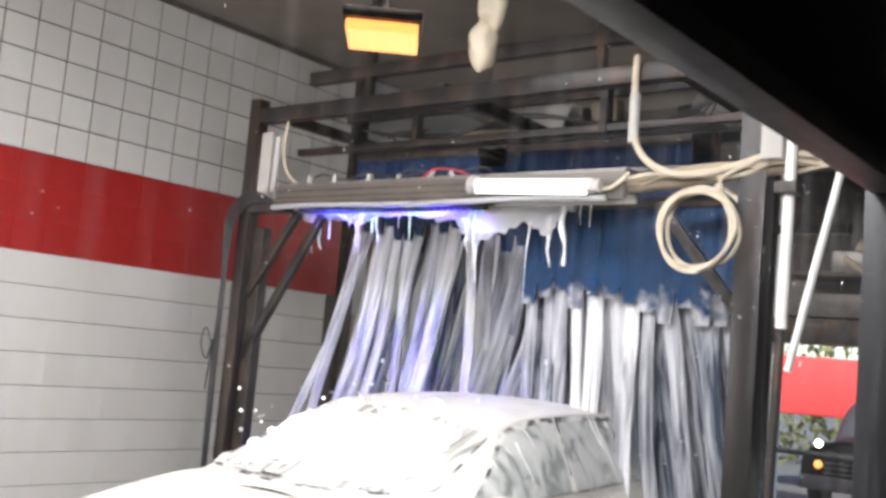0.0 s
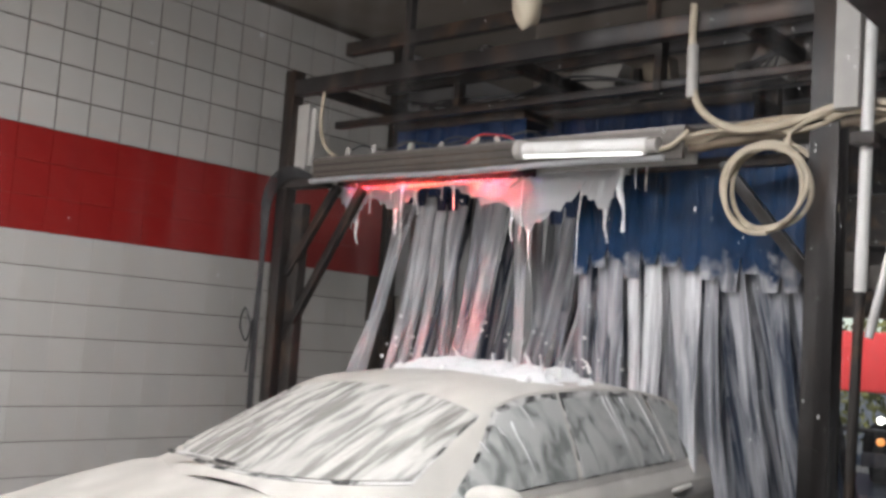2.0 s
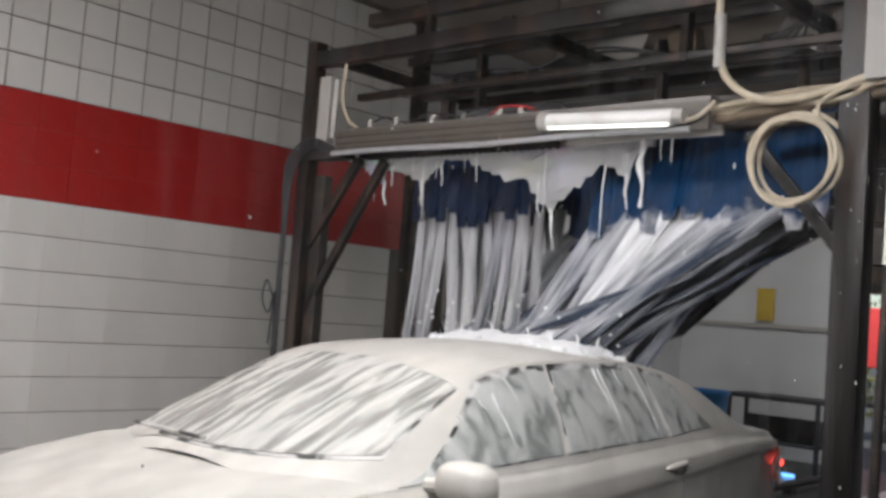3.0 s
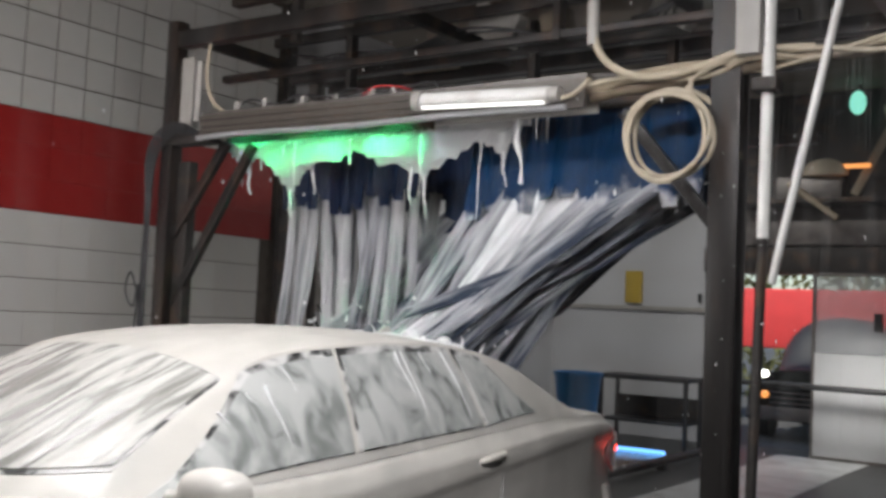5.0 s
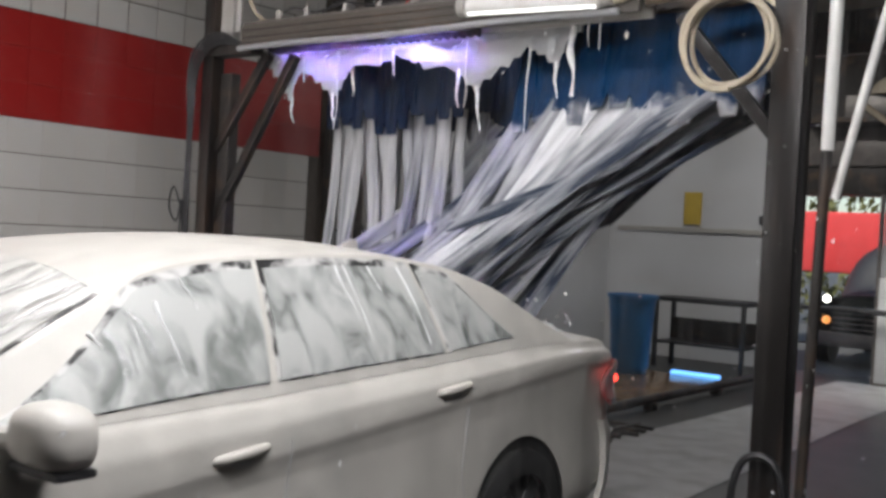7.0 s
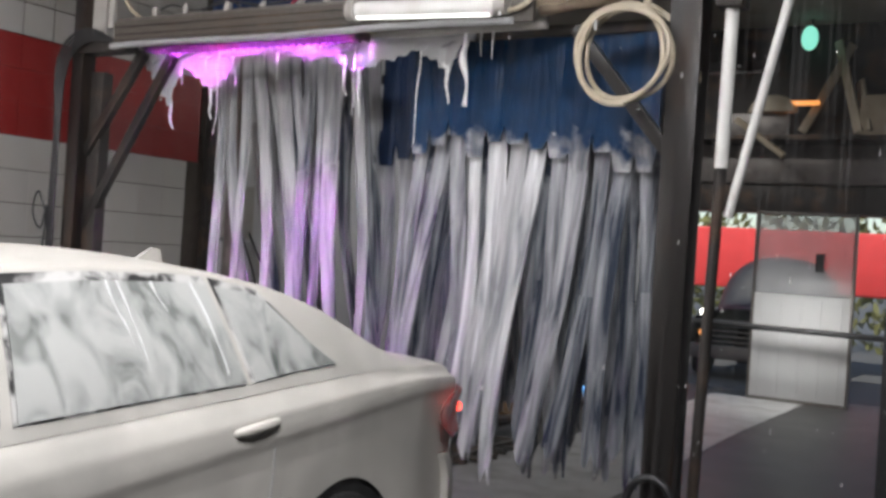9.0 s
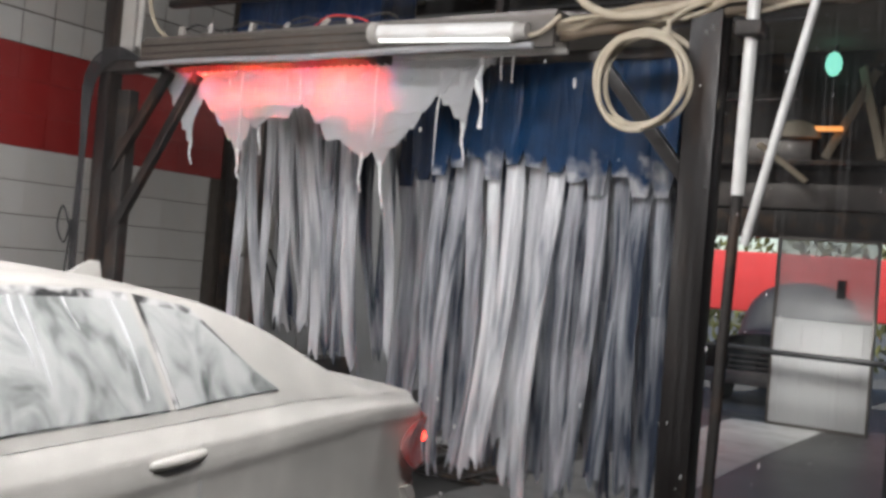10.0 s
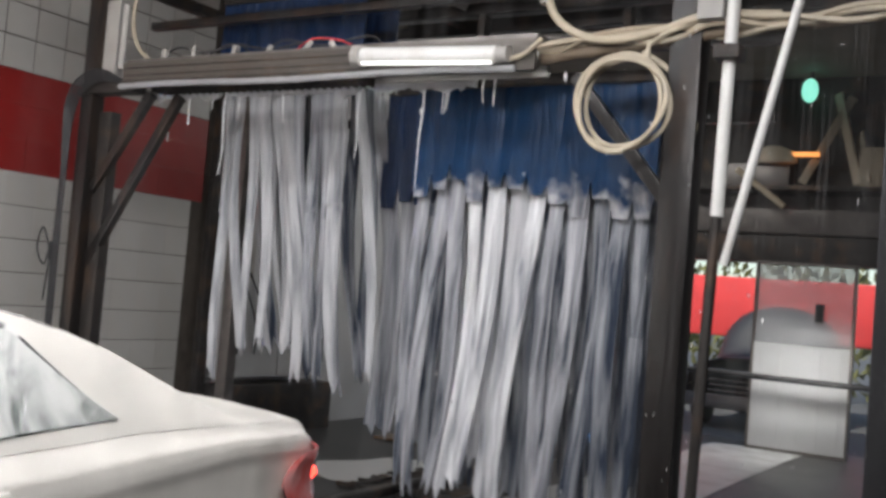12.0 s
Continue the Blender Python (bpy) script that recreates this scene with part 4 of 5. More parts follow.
def foam_lobe(x, w, power, seed):
    """A sheet of foam in overlapping bands that slide out below the bar and draw together to a point."""
    rr = random.Random(seed)
    a1, a2, shift = rr.uniform(0, 6), rr.uniform(0, 6), rr.uniform(-0.45, 0.45) * w
    ob = empty("foam_sheet", pose(x, GY + 0.085, 2.615), "white foam sheet running down from the bar", "foam", "foam sheets under the bar")
    wide = [w * (0.04 + 0.96 * (1 - k / BANDS) ** power) * rr.uniform(0.92, 1.08) for k in range(BANDS)] + [0.012]
    bands = []
    for k in range(BANDS):
        def f(a, b):
            s = 2 * a - 1
            q = (k + b) / BANDS
            half = wide[k] + (wide[k + 1] - wide[k]) * b ** 1.5
            xx = shift * q + s * half
            ripple = 0.022 * math.sin(9 * xx + a1) + 0.012 * math.sin(21 * xx + a2) + 0.01 * math.sin(7 * q + 5 * xx)
            return Vector((xx, 0.003 * k + ripple * (0.6 + 0.4 * b), 0.165 * (1 - b) - 0.02 * b * noise.noise(Vector((9 * xx, k, seed)))))
        band = part("foam_band", thick(grid_surface(f, 36, 7), 0.005), M_FOAM, ob)
        bands.append(band)
    ln = rr.uniform(0.14, 0.3)
    pts = [(shift + rr.uniform(-0.004, 0.004) * i, 0.02 + 0.004 * i, 0.03 - ln * i / 4) for i in range(5)]
    part("drip", pipe(pts, 0.0055, 6, 7, lambda t: 1.9 - 1.4 * t + 0.5 * math.sin(15 * t + a1) ** 2), M_LUMP, bands[-1], "running strand of foam")
    return ob, bands


# place along the bar, half width, hollowness of the flanks
LOBES = [(-4.84, 0.26, 1.5), (-4.48, 0.36, 1.1), (-4.08, 0.44, 0.55), (-3.66, 0.48, 0.55), (-3.26, 0.44, 0.9), (-2.96, 0.28, 1.3)]
foam_sheets = [foam_lobe(x, w, power, 20 + k) for k, (x, w, power) in enumerate(LOBES)]
part("foam_stream", pipe([(0.2, -0.01, 0.1), (0.21, -0.02, -0.02), (0.19, -0.02, -0.12), (0.22, -0.02, -0.24), (0.21, -0.01, -0.36)], 0.02, 8, 9, lambda t: 1.2 - 0.8 * t + 0.25 * math.sin(14 * t)), M_LUMP, foam_sheets[-1][0], "thick white rope of foam")

# thin foam that stays along the lower edge of the bar
fringe = empty("foam_fringe", pose(0, GY + 0.085, 2.62), "thin dripping foam along the lower edge of the bar", "foam")
part("fringe", thick(grid_surface(lambda a, b: Vector((-5.06 + 2.36 * a, 0.012 * math.sin(60 * a), 0.02 - (0.065 + 0.04 * noise.noise(Vector((19 * a, 2, 0))) + 0.03 * noise.noise(Vector((61 * a, 5, 0)))) * b)), 160, 4), 0.02), M_FOAM, fringe)
part("front_bead", pipe([(-5.06 + 0.19 * k, -0.195 + 0.004 * math.sin(3 * k), 0.0 + 0.006 * math.sin(7 * k)) for k in range(15)], 0.017, 6, 8, lambda t: 1 + 0.3 * noise.noise(Vector((40 * t, 1, 0)))), M_FOAM, fringe)
rng = random.Random(6)
for k in range(16):
    x, ln = rng.uniform(-5.0, -2.35), rng.uniform(0.03, 0.2)
    part("drip", pipe([(x, 0, 0.0), (x + rng.uniform(-0.006, 0.006), 0, -0.4 * ln), (x + rng.uniform(-0.008, 0.008), 0, -ln)], rng.uniform(0.003, 0.006), 4, 6, lambda t: 1.6 - 1.0 * t), M_LUMP, fringe)
for x, ln in ((-4.83, 0.3), (-4.38, 0.5), (-3.42, 0.4), (-3.02, 0.55)):
    part("strand", pipe([(x, 0, 0.0)] + [(x + rng.uniform(-0.008, 0.008), rng.uniform(-0.01, 0.01), -ln * q) for q in (0.25, 0.5, 0.75, 1.0)], 0.0035, 6, 7, lambda t: 1.3 - 0.9 * t + 0.6 * math.sin(31 * t) ** 2), M_LUMP, fringe, "running strand of foam")

# foam ridge where the cloths drag over the car
ridge = empty("foam_ridge", pose(-3.25, 4.95, 1.3), "bright splashing foam where the cloths drag over the car", "foam")
rng = random.Random(41)


def splash(a, b):
    x, y = -0.64 + 1.28 * a, -0.34 + 0.68 * b
    rim = max(0.0, min(1.0, 6 * min(a, 1 - a))) * max(0.0, min(1.0, 4 * min(b, 1 - b) + 0.25 * noise.noise(Vector((9 * a, 2 * b, 3)))))
    lump = 0.5 + 0.5 * noise.noise(Vector((x * 5, y * 5, 1))) + 0.35 * noise.noise(Vector((x * 14, y * 11, 5))) + 0.18 * noise.noise(Vector((x * 34, y * 30, 8)))
    return Vector((x, y + 0.06 * noise.noise(Vector((x * 6, b, 7))), -0.035 - 0.1 * abs(x / 0.62) ** 4 + rim * (0.035 + 0.06 * max(0.0, lump))))


part("foam_blanket", thick(grid_surface(splash, 90, 50), 0.012), M_LUMP, ridge)
for k in range(90):
    bm = bmesh.new()
    s = rng.uniform(0.008, 0.03)
    bmesh.ops.create_icosphere(bm, subdivisions=2, radius=1.0)
    x, y = rng.uniform(-0.62, 0.62), rng.gauss(0, 0.2)
    for v in bm.verts:
        v.co *= 1 + 0.5 * noise.noise(v.co * 1.8 + Vector((k * 3.1, 0, 0)))
        v.co = Vector((v.co.x * s * 1.4, v.co.y * s * 1.4, v.co.z * s))
        v.co += Vector((x, y, 0.008 - 0.1 * (x / 0.62) ** 4 - 0.25 * y * y))
    part("foam_clump", bm, M_LUMP, ridge)
for k in range(14):
    x, y = rng.uniform(-0.55, 0.6), rng.gauss(0, 0.15)
    ln, sx = rng.uniform(0.04, 0.11), rng.uniform(-0.5, 0.5)
    z0 = 0.02 - 0.1 * (x / 0.62) ** 4
    part("foam_spray", pipe([(x, y, z0), (x + 0.4 * sx * ln, y - 0.1 * ln, z0 + 0.55 * ln), (x + sx * ln, y - 0.3 * ln, z0 + 0.8 * ln)], rng.uniform(0.005, 0.011), 5, 6, lambda t: 1.25 - t), M_LUMP, ridge)

drop_bm = bmesh.new()
bmesh.ops.create_icosphere(drop_bm, subdivisions=2, radius=1.0)
drop = part("foam_drop", drop_bm, M_LUMP, ridge)
for k in range(44):
    ob = drop if k == 0 else new("foam_drop", drop.data)
    ob.parent = ridge
    ob.location = (rng.uniform(-0.6, 0.6), rng.gauss(0.0, 0.28), 0.03 + 0.24 * rng.random() ** 2)
    ob.scale = [rng.uniform(0.004, 0.011)] * 3

# ---- floor equipment ----
film = part("foam_film", grid_surface(lambda a, b: Vector((-3.8 + 1.15 * a + 0.06 * math.sin(9 * b + 3 * a), -4.5 + 17.6 * b, 0.006 + 0.002 * math.sin(40 * b))), 10, 60), M_CURB)
tagged(film, "pale foam film lying on the wet lane floor", "foam")
rail = empty("conveyor_rail", pose(-4.27, 0, 0), "dark steel conveyor guide rail along the lane", "guide rail")
part("rail", rod((0, -2, 0.1), (0, 12.6, 0.1), 0.045, 12), M_STEEL, rail)
for k in range(10):
    part("rail_foot", box((-0.05, -1.9 + 1.55 * k, 0), (0.05, -1.8 + 1.55 * k, 0.07), 0.008), M_STEEL, rail)

# white patch painted in place of a bright reflection on the floor
glint = part("floor_glint", grid_surface(lambda a, b: Vector((-5.0 + 0.6 * (b ** 0.5) * math.cos(2 * math.pi * a) * (1 + 0.2 * math.sin(8 * a * math.pi)), 7.7 + 0.75 * (b ** 0.5) * math.sin(2 * math.pi * a), 0.004 + 0.02 * (1 - b))), 28, 6), M_LUMP)
tagged(glint, "white patch painted as a glint on the dark floor", "foam")
grate = empty("floor_grate", pose(-4.3, 7.4, 0.008), "dark steel drain grate across the foamy floor", "floor grate")
rng = random.Random(14)
for k in range(11):
    part("grate_bar", box((-0.55, -0.018, 0), (0.55, 0.018, 0.03), 0.004, pose(rng.uniform(-0.06, 0.06), -0.55 + 0.11 * k, 0, 0, 0, rng.uniform(-5, 5))), M_STEEL, grate)
for x in (-0.4, 0.4):
    part("grate_frame", box((x - 0.02, -0.62, 0.031), (x + 0.02, 0.62, 0.045), 0.004), M_STEEL, grate)
# plank of wet rusty plate behind the rail, bench, tubs
plate = part("floor_plate", box((-6.2, 9.2, 0.0), (-4.55, 11.6, 0.03), 0.008), M_WETBOARD)
tagged(plate, "wet brown wooden boards on the floor", "boards")


def tub(x, y, h, lean):
    bm = bmesh.new()
    n = 24
    rings = [[bm.verts.new((r * math.cos(2 * math.pi * k / n), r * math.sin(2 * math.pi * k / n), zz)) for r, zz in ((0.2, 0), (0.245, h * 0.6), (0.28, h - 0.04), (0.3, h - 0.04), (0.3, h), (0.27, h), (0.22, 0.06))] for k in range(n)]
    for k in range(n):
        a, b = rings[k], rings[(k + 1) % n]
        for i in range(len(a) - 1):
            bm.faces.new((a[i], b[i], b[i + 1], a[i + 1]))
    bm.faces.new([r[0] for r in rings]), bm.faces.new([r[-1] for r in rings])
    ob = part("tub", bm, M_BUCKET)
    ob.matrix_basis = pose(x, y, 0.03, 0, 0, lean)
    return tagged(ob, "blue plastic tub on the wet boards", "tub")


tub(-5.62, 11.2, 0.92, 10)
glow = part("light_strip", box((-5.3, 11.65, 0.0), (-4.7, 11.73, 0.06), 0.01), mat("blue_strip", (0.1, 0.35, 0.8), 0.4, emit=(0.15, 0.45, 1.0), emit_power=2.0))
tagged(glow, "glowing blue light strip on the floor", "light strip")
bench = empty("bench", pose(-5.35, 12.6, 0), "black metal workbench against the white wall", "bench")
part("bench_top", box((-0.55, -0.3, 0.84), (0.7, 0.3, 0.9), 0.01), M_BLACK, bench)
part("bench_shelf", box((-0.5, -0.26, 0.3), (0.65, 0.26, 0.34), 0.01), M_BLACK, bench)
part("bench_back", box((-0.5, 0.2, 0.3), (0.65, 0.24, 0.62), 0.01), M_STEEL, bench)
for x, y in ((-0.5, -0.26), (0.65, -0.26), (-0.5, 0.26), (0.65, 0.26)):
    part("leg", box((x - 0.025, y - 0.025, 0), (x + 0.025, y + 0.025, 0.84), 0.004), M_BLACK, bench)
cloth_y = part("yellow_sign", box((-6.1, EY - 0.05, 1.85), (-5.85, EY - 0.004, 2.3), 0.01), M_YELLOW)
tagged(cloth_y, "small yellow sign hung on the white wall", "sign")
for x, zz in ((-5.0, 2.0), (-4.9, 1.65)):
    hook = part("wall_hook", box((x - 0.02, EY - 0.07, zz - 0.12), (x + 0.02, EY - 0.004, zz), 0.008), M_BLACK)
    tagged(hook, "small black hook on the white wall", "hook")

# cabinets on the far part of the side wall
cab = empty("control_cabinet", pose(WX - 0.03, 7.75, 0), "white electrical cabinet on the wall past the tiles", "cabinet")
part("casing", box((0, 0.0, 0.55), (0.22, 1.3, 1.5), 0.012), M_WHITEWALL, cab)
part("door", box((0.222, 0.02, 0.57), (0.24, 0.78, 1.48), 0.006), M_WHITEWALL, cab)
part("door", box((0.222, 0.8, 0.57), (0.24, 1.28, 1.48), 0.006), M_WHITEWALL, cab)
part("cabinet_lock", box((0.24, 0.42, 0.92), (0.255, 0.5, 1.02), 0.004), M_BLACK, cab)
cab2 = empty("switch_box", pose(WX - 0.03, 7.72, 0), "pale switch box above the cabinet", "switch box")
part("casing", box((0, 0.0, 1.53), (0.18, 0.42, 2.05), 0.01), M_PALE, cab2)
for k in range(3):
    part("conduit", pipe([(0.2, 0.1 + 0.12 * k, 1.6), (0.27, 0.12 + 0.14 * k, 1.4), (0.27, 0.2 + 0.2 * k, 1.1), (0.26, 0.18 + 0.25 * k, 0.8)], 0.012, 6, 7), M_BLACK, cab2, "black cable hanging from the box")
part("dark_dial", box((0.182, 0.05, 1.56), (0.2, 0.2, 1.72), 0.008), M_BLACK, cab2)
plinth = part("plinth", box((WX - 0.03, 7.72, 0.0), (WX + 0.3, 9.4, 0.5), 0.02), M_STEEL)
tagged(plinth, "dark steel plinth under the cabinet", "plinth")

# entrance: column, barrier, awning, hedge, waiting car
door = empty("door_leaf", pose(-2.8, 13.1, 0), "hazy plastic door leaf in the entrance, frosted below", "door")
part("upper_panel", box((-0.56, -0.02, 1.3), (0.56, 0.02, 2.24), 0.004), M_HAZE, door, "hazy see-through upper panel")
part("lower_panel", box((-0.56, -0.03, 0.04), (0.56, 0.03, 1.296), 0.004), M_WHITEWALL, door, "frosted white lower panel")
for k in range(5):
    x = -0.46 + 0.23 * k
    part("rib", box((x - 0.012, -0.042, 0.06), (x + 0.012, -0.0305, 1.28), 0.003), M_WHITEWALL, door)
for x in (-0.58, 0.56):
    part("stile", box((x, -0.05, 0.0), (x + 0.03, 0.05, 2.28), 0.004), M_GALV, door)
for z in (0.0, 2.244):
    part("rail", box((-0.548, -0.045, z), (0.558, 0.045, z + 0.036), 0.003), M_GALV, door)
part("handle", box((0.14, -0.06, 1.58), (0.24, -0.021, 1.8), 0.012), M_BLACK, door, "black grip plate")
barrier = empty("barrier", pose(0, 0, 0), "black barrier bar across the entrance", "barrier")
part("bar", rod((-4.6, 12.7, 0.9), (-1.2, 12.7, 0.88), 0.035, 10), M_BLACK, barrier)
for x in (-4.55, -1.25):
    part("barrier_post", box((x - 0.05, 12.66, 0), (x + 0.05, 12.74, 0.95), 0.01), M_BLACK, barrier)
aw = empty("awning", pose(-3.9, 18.5, 0), "red awning on posts outside the entrance", "awning")
part("canvas", box((-3.2, -1.0, 1.25), (1.6, 1.0, 2.25), 0.06), M_AWNING, aw)
for x in (-3.1, 1.5):
    part("awning_post", box((x - 0.05, -0.05, -0.02), (x + 0.05, 0.05, 1.3), 0.01), M_STEEL, aw)
hedge = bmesh.new()
rng = random.Random(8)
for k in range(7000):
    p = Vector((rng.uniform(-14, 6), 24 + rng.uniform(-1.2, 1.2), rng.uniform(0, 4.4) + 0.5 * math.sin(k)))
    if p.z > 3.6 + 0.7 * math.sin(p.x * 2.1):
        continue
    q = Euler((rng.uniform(0, 6), rng.uniform(0, 6), rng.uniform(0, 6))).to_matrix() * rng.uniform(0.12, 0.28)
    v = [hedge.verts.new(p + q @ Vector(w)) for w in ((-0.5, 0, 0), (0, 0.3, 0.1), (0.8, 0, 0), (0, -0.3, 0.1))]
    hedge.faces.new(v)
ob = part("hedge", hedge, M_FOLIAGE, smooth=False)
tagged(ob, "yellow-green hedge behind the yard", "hedge", kind="stuff")
wait = empty("waiting_car", pose(-3.95, 16.2, 0), "tall dark vehicle waiting outside with lit headlamps", "car")
bm = grid_surface(lambda a, b: Vector((0.86 * math.sin(math.pi * (b - 0.5)) * (1 if abs(b - 0.5) < 0.4 else 1), -1.1 + 3.6 * a, 0.25 + (0.75 + 0.8 * math.exp(-((a - 0.62) / 0.22) ** 4)) * math.cos(math.pi * (b - 0.5)) ** 0.35)), 24, 16)
part("body", thick(bm, 0.02), mat("dark_car_paint", (0.012, 0.012, 0.014), 0.55, var=0.1), wait)
for x in (-0.6, 0.6):
    bm = bmesh.new()
    bmesh.ops.create_uvsphere(bm, u_segments=14, v_segments=8, radius=0.055, matrix=pose(x, -1.12, 0.92))
    part("headlamp", bm, mat("headlamp_glow", (0.8, 0.8, 0.8), 0.2, emit=(1, 0.95, 0.85), emit_power=5.0), wait)
    bm = bmesh.new()
    bmesh.ops.create_uvsphere(bm, u_segments=10, v_segments=6, radius=0.06, matrix=pose(x, -1.1, 0.62))
    part("indicator", bm, M_AMBER, wait, "amber lit indicator")
for k in range(5):
    part("grille_bar", box((-0.5, -1.16, 0.5 + 0.075 * k), (0.5, -1.12, 0.525 + 0.075 * k), 0.004), M_GALV, wait)
part("bumper", box((-0.84, -1.2, 0.26), (0.84, -1.08, 0.46), 0.03), M_GALV, wait, "pale metal bumper")
for x in (-0.75, 0.75):
    for y in (-0.5, 1.9):
        part("wheel", rod((x - 0.1, y, 0.28), (x + 0.1, y, 0.28), 0.3, 20), M_TYRE, wait)

# loft clutter above the entrance
LY = EY - 0.3
shelf = part("loft_shelf", box((-4.4, LY - 0.2, 3.16), (-1.4, EY - 0.004, 3.22), 0.008), M_STEEL)
tagged(shelf, "dark loft shelf above the entrance", "shelf")
for x0, x1, z0, z1, m, lab in ((-3.9, -3.1, 3.225, 3.5, M_GALV, "grey metal case on the loft shelf"), (-2.3, -1.8, 3.225, 3.7, M_BEIGE, "worn beige box on the loft shelf")):
    ob = part("box", box((x0, LY - 0.1, z0 if z0 < 3.4 else 3.5 if x0 < -3 else 3.225), (x1, LY + 0.2, z1), 0.015, pose(0, 0, 0)), m)
    tagged(ob, lab, "box", "boxes on the loft")
for x0, x1, z1, w in ((-2.95, -2.45, 4.35, 0.1), (-2.3, -2.62, 4.4, 0.12), (-2.2, -2.35, 3.9, 0.16), (-2.1, -1.75, 4.1, 0.08)):
    ob = part("plank", beam((x0, LY - 0.08, 3.26), (x1, LY + 0.12, z1), 0.03, w), M_PLANK)
    tagged(ob, "worn beige plank leaning on the loft shelf", "plank", "planks on the loft")
dome = part("lamp_shade", thick(grid_surface(lambda a, b: Vector((-3.3 + 0.3 * math.cos(math.pi * b) * math.cos(math.pi * (a - 0.5) * 0.98), LY - 0.12 + 0.12 * math.sin(math.pi * (a - 0.5)), 3.5 + 0.22 * math.sin(math.pi * b) * math.cos(math.pi * (a - 0.5) * 0.98))), 14, 16), 0.01), M_PLANK)
tagged(dome, "dusty domed lamp shade lying on the grey case", "lamp shade")
amb = part("strip_lamp", box((-3.2, LY - 0.16, 3.58), (-2.75, LY - 0.11, 3.635), 0.012), M_AMBER)
tagged(amb, "amber strip lamp glowing on the loft shelf", "lamp")
grn = empty("signal_lamp", pose(-2.92, LY, 0), "green signal lamp hanging below the ceiling", "lamp")
bm = bmesh.new()
bmesh.ops.create_uvsphere(bm, u_segments=16, v_segments=10, radius=1.0, matrix=pose(0, -0.1, 4.4) @ Matrix.Diagonal((0.1, 0.08, 0.15, 1)))
part("lens", bm, M_GREENLIT, grn)
part("stem", rod((0, 0, 4.45), (0, 0, CEIL), 0.02, 8), M_BLACK, grn)
tool = part("broom", rod((-3.7, LY - 0.25, 3.4), (-3.1, LY - 0.25, 2.95), 0.04, 10), M_BEIGE)
tagged(tool, "wooden broom handle leaning out of the loft", "broom")

# added amber panel standing in for a reflection, wrapped pipe joint, clutter in the gantry
lamp = empty("amber_glow_panel", pose(-1.37, 1.45, 2.48, 0, 0, 40), "small hung amber panel standing in for a reflection", "lamp")
part("shade", box((-0.1, -0.1, 0.0), (0.1, 0.1, 0.03), 0.008), M_STEEL, lamp)
part("diffuser", box((-0.09, -0.09, -0.03), (0.09, 0.09, -0.002), 0.006), M_AMBER, lamp)
part("rod", rod((0, 0, 0.03), (0, 0, CEIL - 2.48), 0.008, 8), M_STEEL, lamp)
joint = empty("pipe_joint", pose(-3.18, 4.3, 0), "cream pipe joint wrapped in stained cloth", "pipe")
rng = random.Random(4)
for k in range(4):
    bm = bmesh.new()
    bmesh.ops.create_icosphere(bm, subdivisions=3, radius=1.0)
    for v in bm.verts:
        v.co *= 1 + 0.25 * noise.noise(v.co * 1.7 + Vector((k * 7, 0, 0)))
        v.co = Vector((v.co.x * 0.09, v.co.y * 0.08, v.co.z * 0.16)) + Vector((0.05 * math.sin(2 * k), 0, 3.52 + 0.24 * k))
    part("wrap", bm, M_HOSE, joint)
part("stem", rod((0, 0, 3.4), (0.02, 0, CEIL), 0.035, 10), M_STEEL, joint)
duct = part("ceiling_duct", box((-5.3, 7.3, 3.9), (-1.2, 7.9, CEIL), 0.03), M_CEIL)
tagged(duct, "beige sheet duct under the ceiling", "duct")
rng = random.Random(9)
for x, y, zz, sx, sz, ry, m in ((-3.55, 5.6, 3.36, 0.36, 0.22, 24, M_PALE), (-3.1, 5.7, 3.36, 0.2, 0.16, -8, M_BEIGE), (-2.35, 5.7, 3.36, 0.3, 0.1, 32, M_PALE), (-2.1, 5.6, 3.33, 0.09, 0.3, 12, M_GALV), (-2.6, 6.15, 3.38, 0.4, 0.2, 0, M_STEEL), (-4.4, 6.15, 3.36, 0.5, 0.14, 0, M_BEIGE)):
    ob = part("bracket_plate", box((-sx / 2, -0.06, 0), (sx / 2, 0.06, sz), 0.01), m)
    ob.matrix_basis = pose(x, y, zz, 0, ry, rng.uniform(-15, 15))
    tagged(ob, "scuffed bracket plate lying on the gantry beams", "bracket", "plates on the gantry")

# pane of the viewing window with foam specks
pane = part("pane", box((-0.004, -1.4, 0.65), (0.004, 2.57, 2.235)), M_PANE, window_1, "wet glass pane")
pane.visible_shadow = False
rng = random.Random(77)
bm = bmesh.new()
for k in range(420):
    y, zz = rng.uniform(0.0, 2.5), rng.uniform(0.9, 2.2)
    s = rng.uniform(0.0006, 0.0013) * (1 + 2.4 * rng.random() ** 5) * (1 if y > 0.7 else 0.6)
    bmesh.ops.create_circle(bm, cap_ends=True, segments=9, radius=1.0, matrix=pose(-0.0055, y, zz, 0, 90, 0) @ Matrix.Diagonal((s * rng.uniform(0.8, 1.7), s, 1, 1)))
ob = part("foam_specks", bm, M_SPECK, window_1, "foam specks on the glass")
ob["kind"] = "stuff"


# ---- movement ----
PERIOD = 2.03
DOWN = Vector((0, 0, -1))


def bump_at(t, peak, width):
    """Periodic bump, 1 at the peak and every period from it."""
    d = (t - peak + PERIOD / 2) % PERIOD - PERIOD / 2
    return math.exp(-(d / width) ** 2)


def rocking(t):
    """The racks rock until 7.7 s and then stand."""
    return float(np.interp(t, (0, 7.5, 7.9, 12), (0, 7.5, 7.7, 7.7)))


